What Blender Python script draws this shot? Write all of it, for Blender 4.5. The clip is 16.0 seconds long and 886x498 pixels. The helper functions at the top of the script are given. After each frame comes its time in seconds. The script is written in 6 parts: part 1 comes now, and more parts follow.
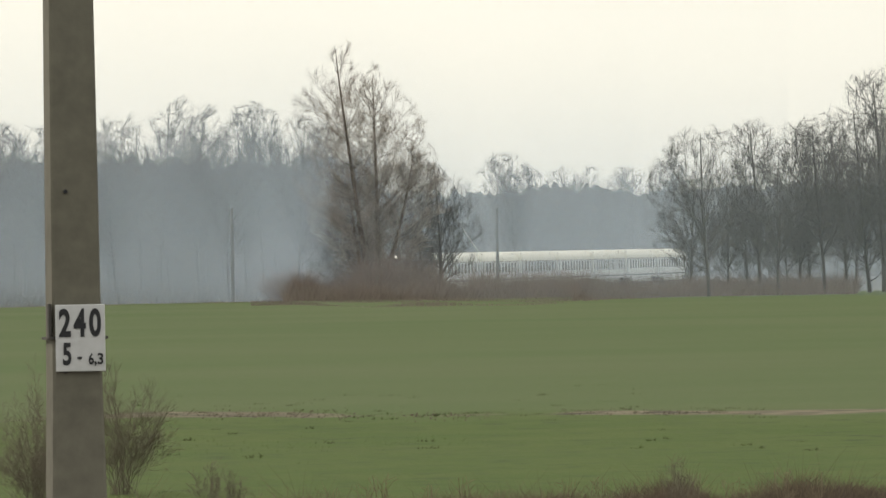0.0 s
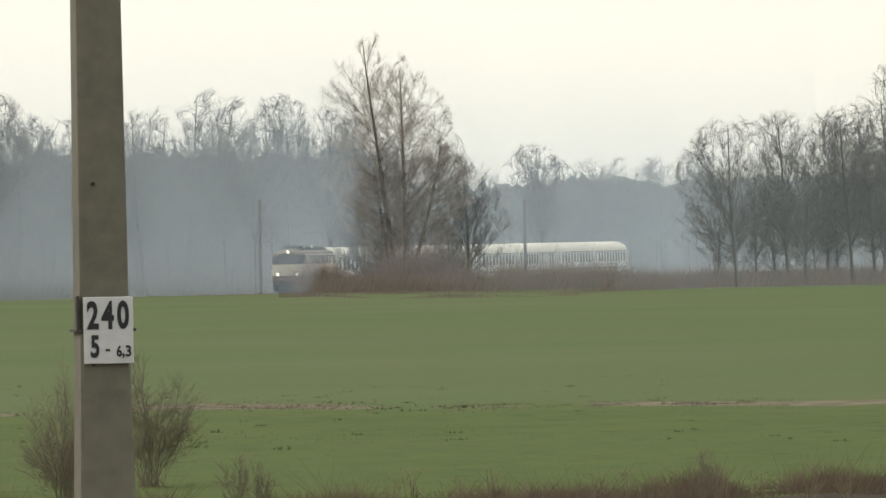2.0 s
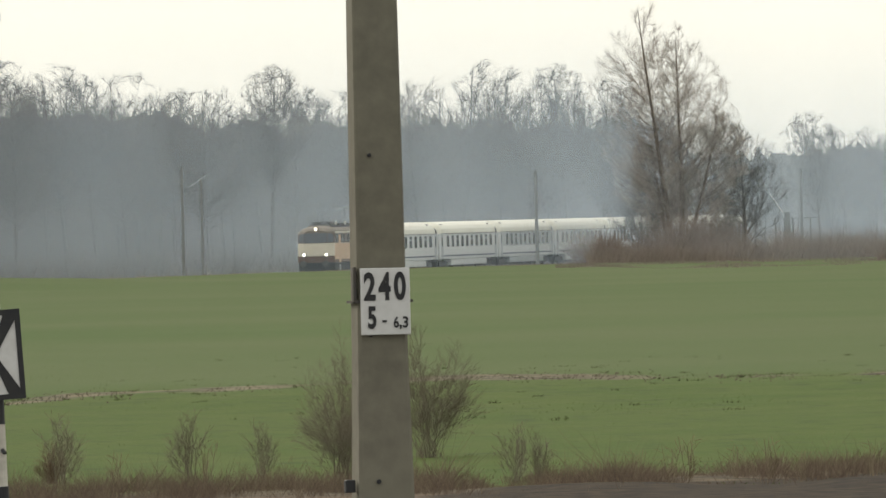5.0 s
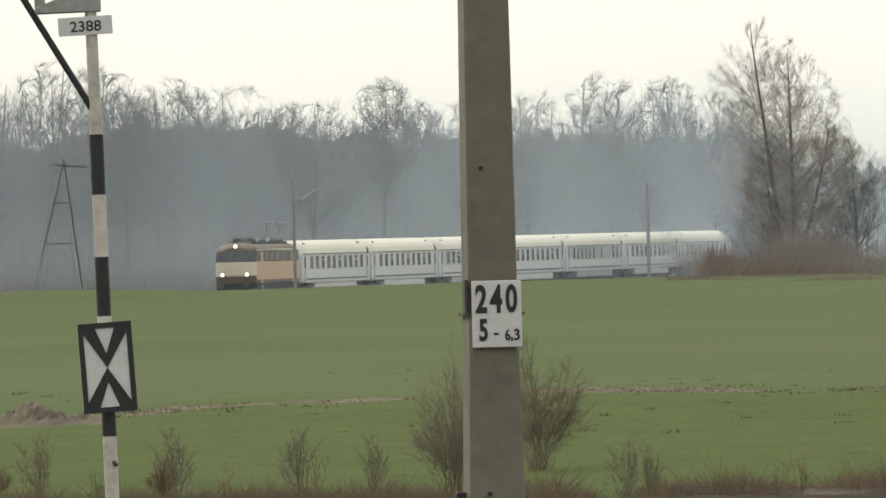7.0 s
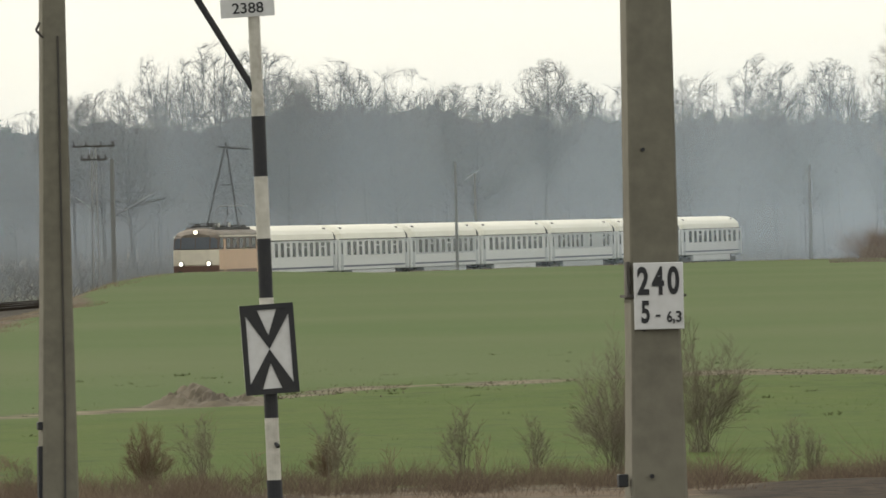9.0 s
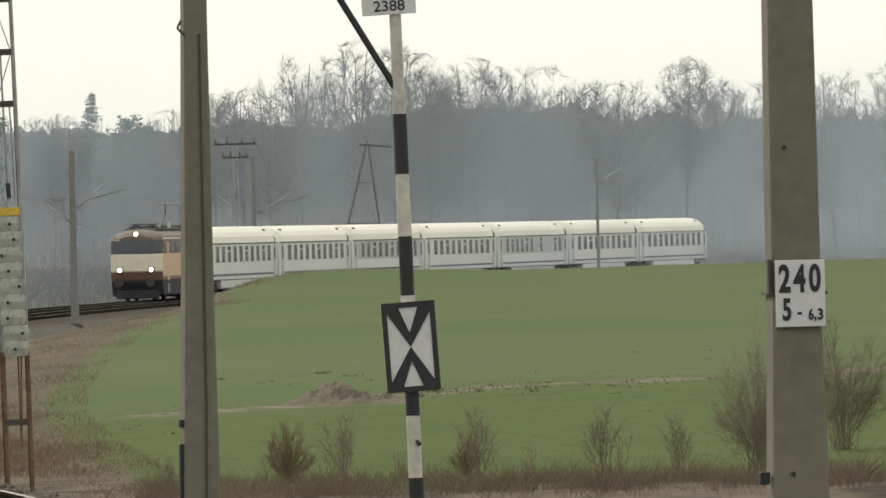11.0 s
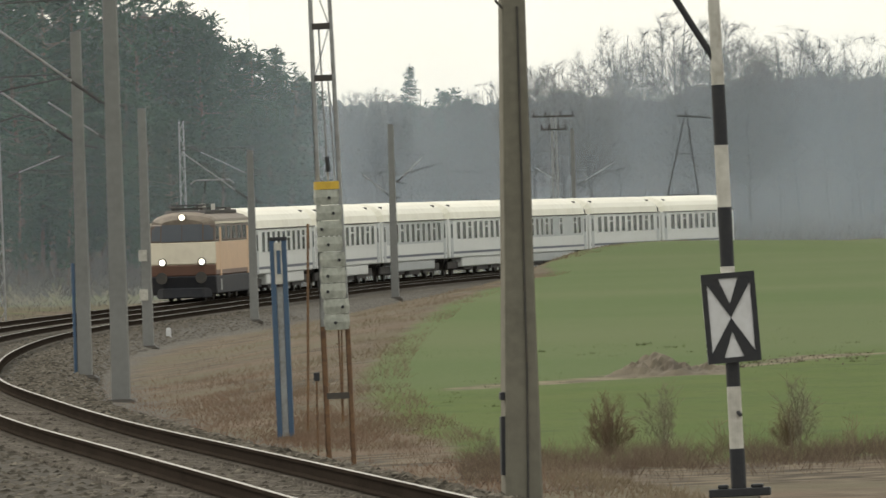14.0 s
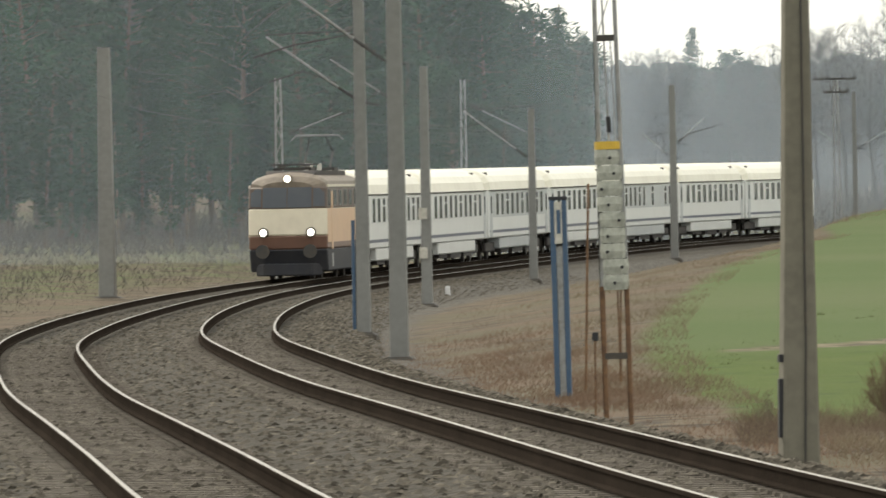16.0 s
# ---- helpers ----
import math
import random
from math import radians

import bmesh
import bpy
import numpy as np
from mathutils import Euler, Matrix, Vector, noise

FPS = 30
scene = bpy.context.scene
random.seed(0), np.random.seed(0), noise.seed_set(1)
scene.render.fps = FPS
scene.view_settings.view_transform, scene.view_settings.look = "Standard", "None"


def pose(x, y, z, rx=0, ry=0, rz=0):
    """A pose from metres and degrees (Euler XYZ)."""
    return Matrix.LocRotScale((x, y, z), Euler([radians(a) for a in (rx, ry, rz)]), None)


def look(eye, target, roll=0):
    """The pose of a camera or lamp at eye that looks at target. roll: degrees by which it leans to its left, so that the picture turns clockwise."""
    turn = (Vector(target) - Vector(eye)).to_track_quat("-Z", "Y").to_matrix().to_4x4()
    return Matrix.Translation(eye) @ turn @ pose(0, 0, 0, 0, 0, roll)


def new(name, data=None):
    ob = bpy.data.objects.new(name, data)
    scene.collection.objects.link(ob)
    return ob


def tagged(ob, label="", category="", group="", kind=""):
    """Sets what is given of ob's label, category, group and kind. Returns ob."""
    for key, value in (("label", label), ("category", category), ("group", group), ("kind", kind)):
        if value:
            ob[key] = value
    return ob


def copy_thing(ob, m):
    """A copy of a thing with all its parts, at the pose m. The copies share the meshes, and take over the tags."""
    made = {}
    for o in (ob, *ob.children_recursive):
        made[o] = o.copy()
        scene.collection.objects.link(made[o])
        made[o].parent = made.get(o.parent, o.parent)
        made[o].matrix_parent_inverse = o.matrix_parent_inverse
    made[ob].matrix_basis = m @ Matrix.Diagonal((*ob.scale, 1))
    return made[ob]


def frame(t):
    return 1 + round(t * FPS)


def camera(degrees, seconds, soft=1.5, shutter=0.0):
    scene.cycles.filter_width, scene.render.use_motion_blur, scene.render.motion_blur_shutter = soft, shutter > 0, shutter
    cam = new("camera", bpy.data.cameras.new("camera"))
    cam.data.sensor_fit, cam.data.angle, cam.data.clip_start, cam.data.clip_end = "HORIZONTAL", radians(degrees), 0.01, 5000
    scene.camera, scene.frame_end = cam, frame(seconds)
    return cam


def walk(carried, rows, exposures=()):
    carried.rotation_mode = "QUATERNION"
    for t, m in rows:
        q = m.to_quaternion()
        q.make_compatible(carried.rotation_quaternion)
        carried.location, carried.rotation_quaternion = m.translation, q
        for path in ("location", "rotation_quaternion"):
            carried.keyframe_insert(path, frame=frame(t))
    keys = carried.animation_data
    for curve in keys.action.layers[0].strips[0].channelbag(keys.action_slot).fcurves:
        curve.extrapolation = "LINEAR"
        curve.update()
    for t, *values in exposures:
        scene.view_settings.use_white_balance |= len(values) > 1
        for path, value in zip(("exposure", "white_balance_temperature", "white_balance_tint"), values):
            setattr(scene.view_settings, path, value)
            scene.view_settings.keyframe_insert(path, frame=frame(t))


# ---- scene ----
# Bearings are in sixteenths of a milliradian to the right of the plumb line through the numbered pole.
UNIT = 1 / 16000
EYE = (0.0, 0.0, 1.7)
LEVEL = 325      # the horizon's own bearing downwards


def sight(bearing, drop, roll):
    """The camera's pose, by its bearing to the right, its drop and its roll in degrees."""
    a = bearing * UNIT
    return look(EYE, (EYE[0] + 100 * math.tan(a), EYE[1] + 100, EYE[2] + 100 * (LEVEL - drop) * UNIT / math.cos(a)), roll)


cam = camera(5.61, 16.0, soft=1.5, shutter=0.3)
walk(cam, [
    (0, sight(670.8, 197.9, -1.00)),
    (0.5, sight(671.1, 238.3, -0.99)),
    (1, sight(645.0, 261.2, -1.10)),
    (1.5, sight(638.2, 237.5, -1.11)),
    (2, sight(621.5, 212.0, -1.13)),
    (2.5, sight(574.4, 211.0, -1.17)),
    (3, sight(433.9, 225.9, -1.21)),
    (3.5, sight(346.8, 228.8, -1.27)),
    (4, sight(206.0, 249.6, -1.50)),
    (4.2, sight(191.5, 251.7, -1.48)),
    (6.3, sight(25.0, 255.8, -1.29)),
    (6.5, sight(14.2, 255.8, -1.26)),
    (7, sight(-65.6, 227.0, -1.32)),
    (7.5, sight(-76.6, 205.1, -1.32)),
    (8, sight(-187.7, 205.8, -1.32)),
    (8.5, sight(-272.0, 249.8, -1.31)),
    (9, sight(-352.8, 252.7, -1.28)),
    (9.2, sight(-387.9, 248.6, -1.34)),
    (11.3, sight(-618.2, 251.2, -1.32)),
    (11.5, sight(-625.9, 245.7, -1.37)),
    (12, sight(-730.9, 241.1, -1.37)),
    (12.5, sight(-804.8, 253.6, -1.40)),
    (13, sight(-991.4, 265.3, -1.51)),
    (13.5, sight(-1029.3, 265.8, -1.55)),
    (14, sight(-1169.4, 286.3, -1.71)),
    (14.5, sight(-1242.4, 296.0, -1.76)),
    (15, sight(-1457.5, 325.5, -1.26)),
    (15.5, sight(-1533.0, 306.4, -1.04)),
    (16, sight(-1666.0, 345.6, -1.04)),
], exposures=((0, -0.14), (2.5, -0.06), (12, 0.0), (14.5, 0.06), (15, 0.2), (16, 0.33)))


# ---- light ----
SUN = Vector((-0.50, 0.62, 0.60)).normalized()
world = bpy.data.worlds.new("sky")
scene.world = world
world.use_nodes = True
wn, wl = world.node_tree.nodes, world.node_tree.links
wn.clear()
sky = wn.new("ShaderNodeTexSky")
sky.sky_type, sky.sun_disc = "NISHITA", False
sky.sun_elevation, sky.sun_rotation = math.asin(SUN.z), math.atan2(SUN.x, SUN.y)
sky.dust_density, sky.air_density = 4.0, 1.2
veil = wn.new("ShaderNodeMix")
veil.data_type = "RGBA"
veil.inputs[0].default_value = 0.72
veil.inputs[7].default_value = (11.4, 11.2, 9.9, 1)     # thin bright cloud over the whole sky
wb, wo = wn.new("ShaderNodeBackground"), wn.new("ShaderNodeOutputWorld")
wb.inputs[1].default_value = 0.124
wl.new(sky.outputs[0], veil.inputs[6])
wl.new(veil.outputs[2], wb.inputs[0])
wl.new(wb.outputs[0], wo.inputs[0])
lamp = bpy.data.lights.new("sun", "SUN")
lamp.energy, lamp.angle, lamp.color = 1.6, radians(10), (1.0, 0.93, 0.8)
sun = new("sun", lamp)
sun.matrix_world = look((0, 0, 60), Vector((0, 0, 60)) - SUN)
scene.view_settings.exposure = 0.0


# ---- materials ----
def surface(name, base, other=None, rough=0.8, grain=8.0, amount=0.35, broad=0.6, metal=0.0, bump=0.2, random_tint=0.0, spec=0.3):
    """A material of two colours that mix at a fine and a broad scale (metres), with fine relief."""
    m = bpy.data.materials.new(name)
    m.use_nodes = True
    n, l = m.node_tree.nodes, m.node_tree.links
    b = n["Principled BSDF"]
    b.inputs["Roughness"].default_value, b.inputs["Metallic"].default_value = rough, metal
    b.inputs["Specular IOR Level"].default_value = spec
    other = other or tuple(c * 0.65 for c in base)
    at = n.new("ShaderNodeTexCoord")
    fine, wide = n.new("ShaderNodeTexNoise"), n.new("ShaderNodeTexNoise")
    fine.inputs["Scale"].default_value, fine.inputs["Detail"].default_value = grain, 5
    wide.inputs["Scale"].default_value, wide.inputs["Detail"].default_value = broad, 3
    l.new(at.outputs["Object"], fine.inputs["Vector"])
    l.new(at.outputs["Object"], wide.inputs["Vector"])
    mix = n.new("ShaderNodeMath")
    mix.operation = "MULTIPLY"
    l.new(fine.outputs["Fac"], mix.inputs[0])
    l.new(wide.outputs["Fac"], mix.inputs[1])
    ramp = n.new("ShaderNodeMapRange")
    ramp.inputs["From Min"].default_value, ramp.inputs["From Max"].default_value = 0.12, 0.42
    ramp.inputs["To Max"].default_value = min(1.0, amount * 2)
    l.new(mix.outputs[0], ramp.inputs["Value"])
    col = n.new("ShaderNodeMix")
    col.data_type = "RGBA"
    col.inputs[6].default_value, col.inputs[7].default_value = (*base, 1), (*other, 1)
    l.new(ramp.outputs[0], col.inputs[0])
    last = col.outputs[2]
    if random_tint:
        info, hsv, rng = n.new("ShaderNodeObjectInfo"), n.new("ShaderNodeHueSaturation"), n.new("ShaderNodeMapRange")
        rng.inputs["To Min"].default_value, rng.inputs["To Max"].default_value = 1 - random_tint, 1 + random_tint
        l.new(info.outputs["Random"], rng.inputs["Value"])
        l.new(rng.outputs[0], hsv.inputs["Value"])
        l.new(last, hsv.inputs["Color"])
        last = hsv.outputs[0]
    l.new(last, b.inputs["Base Color"])
    if bump:
        bu = n.new("ShaderNodeBump")
        bu.inputs["Strength"].default_value, bu.inputs["Distance"].default_value = bump, 0.02
        l.new(fine.outputs["Fac"], bu.inputs["Height"])
        l.new(bu.outputs[0], b.inputs["Normal"])
    return m


def glow(name, colour, strength):
    m = bpy.data.materials.new(name)
    m.use_nodes = True
    b = m.node_tree.nodes["Principled BSDF"]
    b.inputs["Base Color"].default_value = (*colour, 1)
    b.inputs["Emission Color"].default_value, b.inputs["Emission Strength"].default_value = (*colour, 1), strength
    return m


CONCRETE = surface("weathered_concrete", (0.175, 0.164, 0.130), (0.116, 0.108, 0.086), 0.9, 9, 0.4, 1.1)
# for far things: lighter and cooler, with distance haze put into the colour
CONCRETE_HAZED = surface("haze_paled_concrete", (0.205, 0.207, 0.20), (0.15, 0.15, 0.145), 0.9, 6, 0.4, 0.8, random_tint=0.12)
WHITE_PAINT = surface("white_paint", (0.60, 0.60, 0.61), (0.46, 0.455, 0.45), 0.5, 14, 0.3, 1.5, bump=0.05)
OFF_WHITE = surface("dirty_white_paint", (0.55, 0.53, 0.48), (0.34, 0.32, 0.28), 0.6, 12, 0.5, 2.0, bump=0.1)
BLACK_PAINT = surface("black_paint", (0.020, 0.021, 0.026), (0.035, 0.034, 0.034), 0.6, 20, 0.4, 2, bump=0.05)
RUST = surface("rusty_steel", (0.20, 0.115, 0.06), (0.09, 0.055, 0.04), 0.9, 18, 0.5, 2)
FAR_STEEL = surface("weathered_grey_steel", (0.125, 0.13, 0.135), (0.085, 0.086, 0.088), 0.8, 8, 0.5, 2, metal=0.2)
GREY_STEEL = surface("galvanised_steel", (0.34, 0.35, 0.35), (0.22, 0.21, 0.20), 0.6, 15, 0.5, 2, metal=0.4)
DARK_STEEL = surface("dark_steel", (0.055, 0.055, 0.055), (0.09, 0.075, 0.06), 0.7, 15, 0.4, 2, metal=0.3)
BLUE_PAINT = surface("blue_paint", (0.042, 0.082, 0.15), (0.065, 0.10, 0.145), 0.55, 12, 0.4, 2, bump=0.05)
YELLOW = surface("yellow_paint", (0.6, 0.4, 0.05), (0.4, 0.27, 0.06), 0.6, 12, 0.4, 2)
SACKING = surface("grey_wrapping", (0.40, 0.41, 0.36), (0.22, 0.23, 0.20), 0.9, 14, 0.5, 3, bump=0.5)
RAIL_SIDE = surface("rusty_rail", (0.040, 0.032, 0.026), (0.022, 0.018, 0.015), 0.95, 20, 0.4, 0.5, spec=0.0)
RAIL_TOP = surface("polished_rail_head", (0.30, 0.29, 0.27), (0.17, 0.155, 0.135), 0.5, 3, 0.5, 0.2, metal=0.5, bump=0.0, spec=0.4)
SLEEPER = surface("concrete_sleeper", (0.19, 0.172, 0.15), (0.11, 0.096, 0.083), 0.95, 12, 0.5, 1.5, random_tint=0.15, spec=0.0)
STONE = surface("ballast_stone", (0.110, 0.099, 0.082), (0.052, 0.046, 0.038), 0.95, 4, 0.5, 0.8, spec=0.0)
BARK = surface("grey_bark", (0.125, 0.115, 0.105), (0.07, 0.065, 0.06), 0.95, 6, 0.4, 0.3, random_tint=0.2)
BARK_PALE = surface("pale_twigs", (0.37, 0.32, 0.28), (0.25, 0.215, 0.185), 0.95, 4, 0.4, 0.2)
BARK_BROWN = surface("brown_twigs", (0.17, 0.132, 0.10), (0.11, 0.083, 0.062), 0.95, 6, 0.4, 0.5, random_tint=0.2)
LEAF_GREEN = surface("young_grass", (0.085, 0.135, 0.035), (0.10, 0.115, 0.045), 0.9, 3, 0.5, 0.3, spec=0.0)
OLD_GRASS = surface("old_dark_grass", (0.056, 0.078, 0.028), (0.068, 0.066, 0.034), 0.95, 3, 0.5, 0.3, spec=0.0)
BARK_RED = surface("russet_leaves", (0.19, 0.13, 0.092), (0.13, 0.088, 0.063), 0.95, 6, 0.4, 0.5)
SCRUB = surface("mauve_brown_scrub", (0.25, 0.205, 0.18), (0.18, 0.148, 0.13), 0.95, 0.5, 0.5, 0.1, spec=0.0)
RUSSET = surface("russet_dead_leaves", (0.22, 0.15, 0.108), (0.16, 0.112, 0.082), 0.95, 0.5, 0.5, 0.1, spec=0.0)
BUSH = surface("grey_brown_bush_twigs", (0.21, 0.18, 0.142), (0.14, 0.118, 0.092), 0.95, 6, 0.4, 0.5, random_tint=0.15, spec=0.0)
NEEDLES = surface("pine_needles", (0.048, 0.090, 0.054), (0.030, 0.058, 0.038), 0.9, 1.5, 0.5, 0.15, random_tint=0.25)
FAR_WOOD = surface("distant_wood", (0.13, 0.13, 0.125), (0.085, 0.085, 0.082), 1.0, 0.9, 0.5, 0.08, bump=0.0)
DRY = surface("dry_stalks", (0.15, 0.108, 0.08), (0.085, 0.062, 0.048), 0.95, 3, 0.5, 0.25)
STRAW = surface("pale_dry_grass", (0.25, 0.205, 0.145), (0.16, 0.125, 0.085), 0.95, 3, 0.5, 0.25, spec=0.0)
SOIL = surface("bare_soil", (0.15, 0.128, 0.092), (0.085, 0.07, 0.052), 0.95, 3, 0.5, 0.4, bump=0.6)
for _n in [STONE.node_tree.nodes]:
    _isl, _hsv, _rng = _n.new("ShaderNodeNewGeometry"), _n.new("ShaderNodeHueSaturation"), _n.new("ShaderNodeMapRange")
    _rng.inputs["To Min"].default_value, _rng.inputs["To Max"].default_value = 0.5, 1.9
    _mixed = _n["Principled BSDF"].inputs["Base Color"].links[0].from_socket
    STONE.node_tree.links.new(_isl.outputs["Random Per Island"], _rng.inputs["Value"])
    STONE.node_tree.links.new(_rng.outputs[0], _hsv.inputs["Value"])
    STONE.node_tree.links.new(_mixed, _hsv.inputs["Color"])
    STONE.node_tree.links.new(_hsv.outputs[0], _n["Principled BSDF"].inputs["Base Color"])
GLASS = surface("tinted_window_glass", (0.020, 0.023, 0.025), (0.034, 0.038, 0.040), 0.2, 2, 0.3, 0.3, bump=0, spec=0.08)
COACH_WHITE = surface("white_coach_paint", (0.66, 0.67, 0.66), (0.52, 0.525, 0.51), 0.35, 2.5, 0.25, 0.12, bump=0, spec=0.5)
COACH_ROOF = surface("pale_roof_paint", (0.74, 0.71, 0.60), (0.58, 0.54, 0.44), 0.4, 1.2, 0.3, 0.15, bump=0, spec=0.5, random_tint=0.06)
COACH_GREY = surface("light_grey_coach_band", (0.42, 0.44, 0.45), (0.33, 0.35, 0.36), 0.4, 2, 0.3, 0.2, bump=0, spec=0.5)
NAVY = surface("dark_blue_stripe", (0.05, 0.06, 0.11), (0.07, 0.08, 0.11), 0.4, 3, 0.3, 0.4, bump=0)
UNDER = surface("sooty_underframe", (0.045, 0.043, 0.045), (0.09, 0.08, 0.07), 0.85, 5, 0.4, 0.6)
LOCO_CREAM = surface("cream_loco_paint", (0.66, 0.60, 0.48), (0.52, 0.46, 0.37), 0.4, 3, 0.3, 0.5, bump=0, spec=0.5)
LOCO_ORANGE = surface("orange_loco_paint", (0.60, 0.39, 0.23), (0.48, 0.30, 0.18), 0.4, 3, 0.3, 0.5, bump=0, spec=0.5)
LOCO_BROWN = surface("maroon_loco_paint", (0.15, 0.078, 0.056), (0.10, 0.06, 0.047), 0.45, 3, 0.3, 0.5, bump=0, spec=0.5)


def haze_sheet_material(low, high, top, base=8.0):
    """Blue-grey film standing for haze, densest near the ground, that passes and scatters light."""
    m = bpy.data.materials.new("haze_film")
    m.use_nodes = True
    n, l = m.node_tree.nodes, m.node_tree.links
    n.clear()
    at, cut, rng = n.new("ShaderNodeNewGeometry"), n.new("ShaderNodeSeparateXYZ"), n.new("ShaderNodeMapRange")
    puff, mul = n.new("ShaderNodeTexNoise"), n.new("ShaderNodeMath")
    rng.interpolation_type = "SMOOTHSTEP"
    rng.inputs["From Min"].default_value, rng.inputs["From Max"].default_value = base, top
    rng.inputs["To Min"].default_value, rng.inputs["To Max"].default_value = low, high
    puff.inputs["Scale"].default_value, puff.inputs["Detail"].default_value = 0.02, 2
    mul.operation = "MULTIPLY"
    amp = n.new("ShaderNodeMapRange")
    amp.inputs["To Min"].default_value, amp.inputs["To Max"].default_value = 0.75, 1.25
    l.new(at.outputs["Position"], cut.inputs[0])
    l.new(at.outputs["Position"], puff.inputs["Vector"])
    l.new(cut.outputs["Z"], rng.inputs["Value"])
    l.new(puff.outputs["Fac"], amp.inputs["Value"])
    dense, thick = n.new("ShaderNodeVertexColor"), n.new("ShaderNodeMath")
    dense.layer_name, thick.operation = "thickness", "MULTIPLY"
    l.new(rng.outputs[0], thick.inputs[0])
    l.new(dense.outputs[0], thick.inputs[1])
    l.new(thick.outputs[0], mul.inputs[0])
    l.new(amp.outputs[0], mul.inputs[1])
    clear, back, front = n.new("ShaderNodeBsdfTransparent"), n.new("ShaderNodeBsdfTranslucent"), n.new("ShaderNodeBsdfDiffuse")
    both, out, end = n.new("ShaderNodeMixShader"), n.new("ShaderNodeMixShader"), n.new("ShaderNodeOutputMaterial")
    # the haze's blue tone is set as the film's own colour
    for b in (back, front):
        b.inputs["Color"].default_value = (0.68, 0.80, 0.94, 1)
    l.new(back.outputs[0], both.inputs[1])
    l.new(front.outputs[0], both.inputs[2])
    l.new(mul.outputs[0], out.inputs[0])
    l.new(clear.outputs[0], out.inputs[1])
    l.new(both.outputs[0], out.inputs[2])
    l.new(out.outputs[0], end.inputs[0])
    return m


LOCO_DARK = surface("dark_brown_loco_paint", (0.115, 0.085, 0.07), (0.085, 0.065, 0.055), 0.45, 3, 0.3, 0.5, bump=0)
# glass whose blue-grey base colour carries part of the sky's reflection
WINDSCREEN = surface("sky_toned_windscreen_glass", (0.115, 0.13, 0.155), (0.15, 0.165, 0.185), 0.15, 2, 0.3, 0.5, bump=0, spec=0.6)
LOCO_SKIRT = surface("blue_black_skirt_paint", (0.026, 0.028, 0.036), (0.045, 0.042, 0.042), 0.7, 4, 0.4, 0.6, bump=0)
LOCO_ROOF = surface("sooty_cream_roof", (0.22, 0.18, 0.14), (0.12, 0.10, 0.08), 0.6, 3, 0.5, 0.6, bump=0)
LIGHT_ON = glow("lit_headlamp", (1.0, 0.93, 0.76), 2.2)


# ---- mesh helpers ----
def mesh_of(name, verts, faces, material, smooth=False):
    me = bpy.data.meshes.new(name)
    me.from_pydata(verts, [], faces)
    me.materials.append(material)
    if smooth:
        me.polygons.foreach_set("use_smooth", [True] * len(me.polygons))
    me.update()
    return me


def put(name, me, parent=None, label="", m=None):
    ob = new(name, me)
    if parent:
        ob.parent = parent
    if m is not None:
        ob.matrix_basis = m
    if label:
        ob["label"] = label
    return ob


def part(name, bm, material, parent=None, label="", bevel=0.0):
    if bevel:
        bmesh.ops.bevel(bm, geom=list(bm.edges), offset=bevel, segments=1, affect="EDGES", clamp_overlap=True)
    bmesh.ops.recalc_face_normals(bm, faces=bm.faces)
    me = bpy.data.meshes.new(name)
    bm.to_mesh(me)
    bm.free()
    me.materials.append(material)
    return put(name, me, parent, label)


def boxes(*specs):
    """A bmesh of boxes, each (x0, x1, y0, y1, z0, z1)."""
    bm = bmesh.new()
    for x0, x1, y0, y1, z0, z1 in specs:
        v = [bm.verts.new(p) for p in ((x0, y0, z0), (x1, y0, z0), (x1, y1, z0), (x0, y1, z0), (x0, y0, z1), (x1, y0, z1), (x1, y1, z1), (x0, y1, z1))]
        for f in ((3, 2, 1, 0), (4, 5, 6, 7), (0, 1, 5, 4), (1, 2, 6, 5), (2, 3, 7, 6), (3, 0, 4, 7)):
            bm.faces.new([v[k] for k in f])
    return bm


def rod(bm, a, b, r0, r1=None, n=6):
    """A tapered round bar from a to b."""
    a, b, r1 = Vector(a), Vector(b), r0 if r1 is None else r1
    w = (b - a).normalized()
    u = w.cross(Vector((0, 0, 1)) if abs(w.z) < 0.9 else Vector((1, 0, 0))).normalized()
    v = w.cross(u)
    rings = [[bm.verts.new(p + r * (math.cos(t) * u + math.sin(t) * v)) for t in (2 * math.pi * k / n for k in range(n))] for p, r in ((a, r0), (b, r1))]
    for k in range(n):
        bm.faces.new((rings[0][k], rings[0][(k + 1) % n], rings[1][(k + 1) % n], rings[1][k]))
    bm.faces.new(rings[0][::-1])
    bm.faces.new(rings[1])
    return bm


def rods(*specs, n=6):
    bm = bmesh.new()
    for s in specs:
        rod(bm, *s, n=n)
    return bm


def empty(name, m, label="", category="", group=""):
    ob = new(name)
    ob.matrix_basis = m
    return tagged(ob, label, category, group)


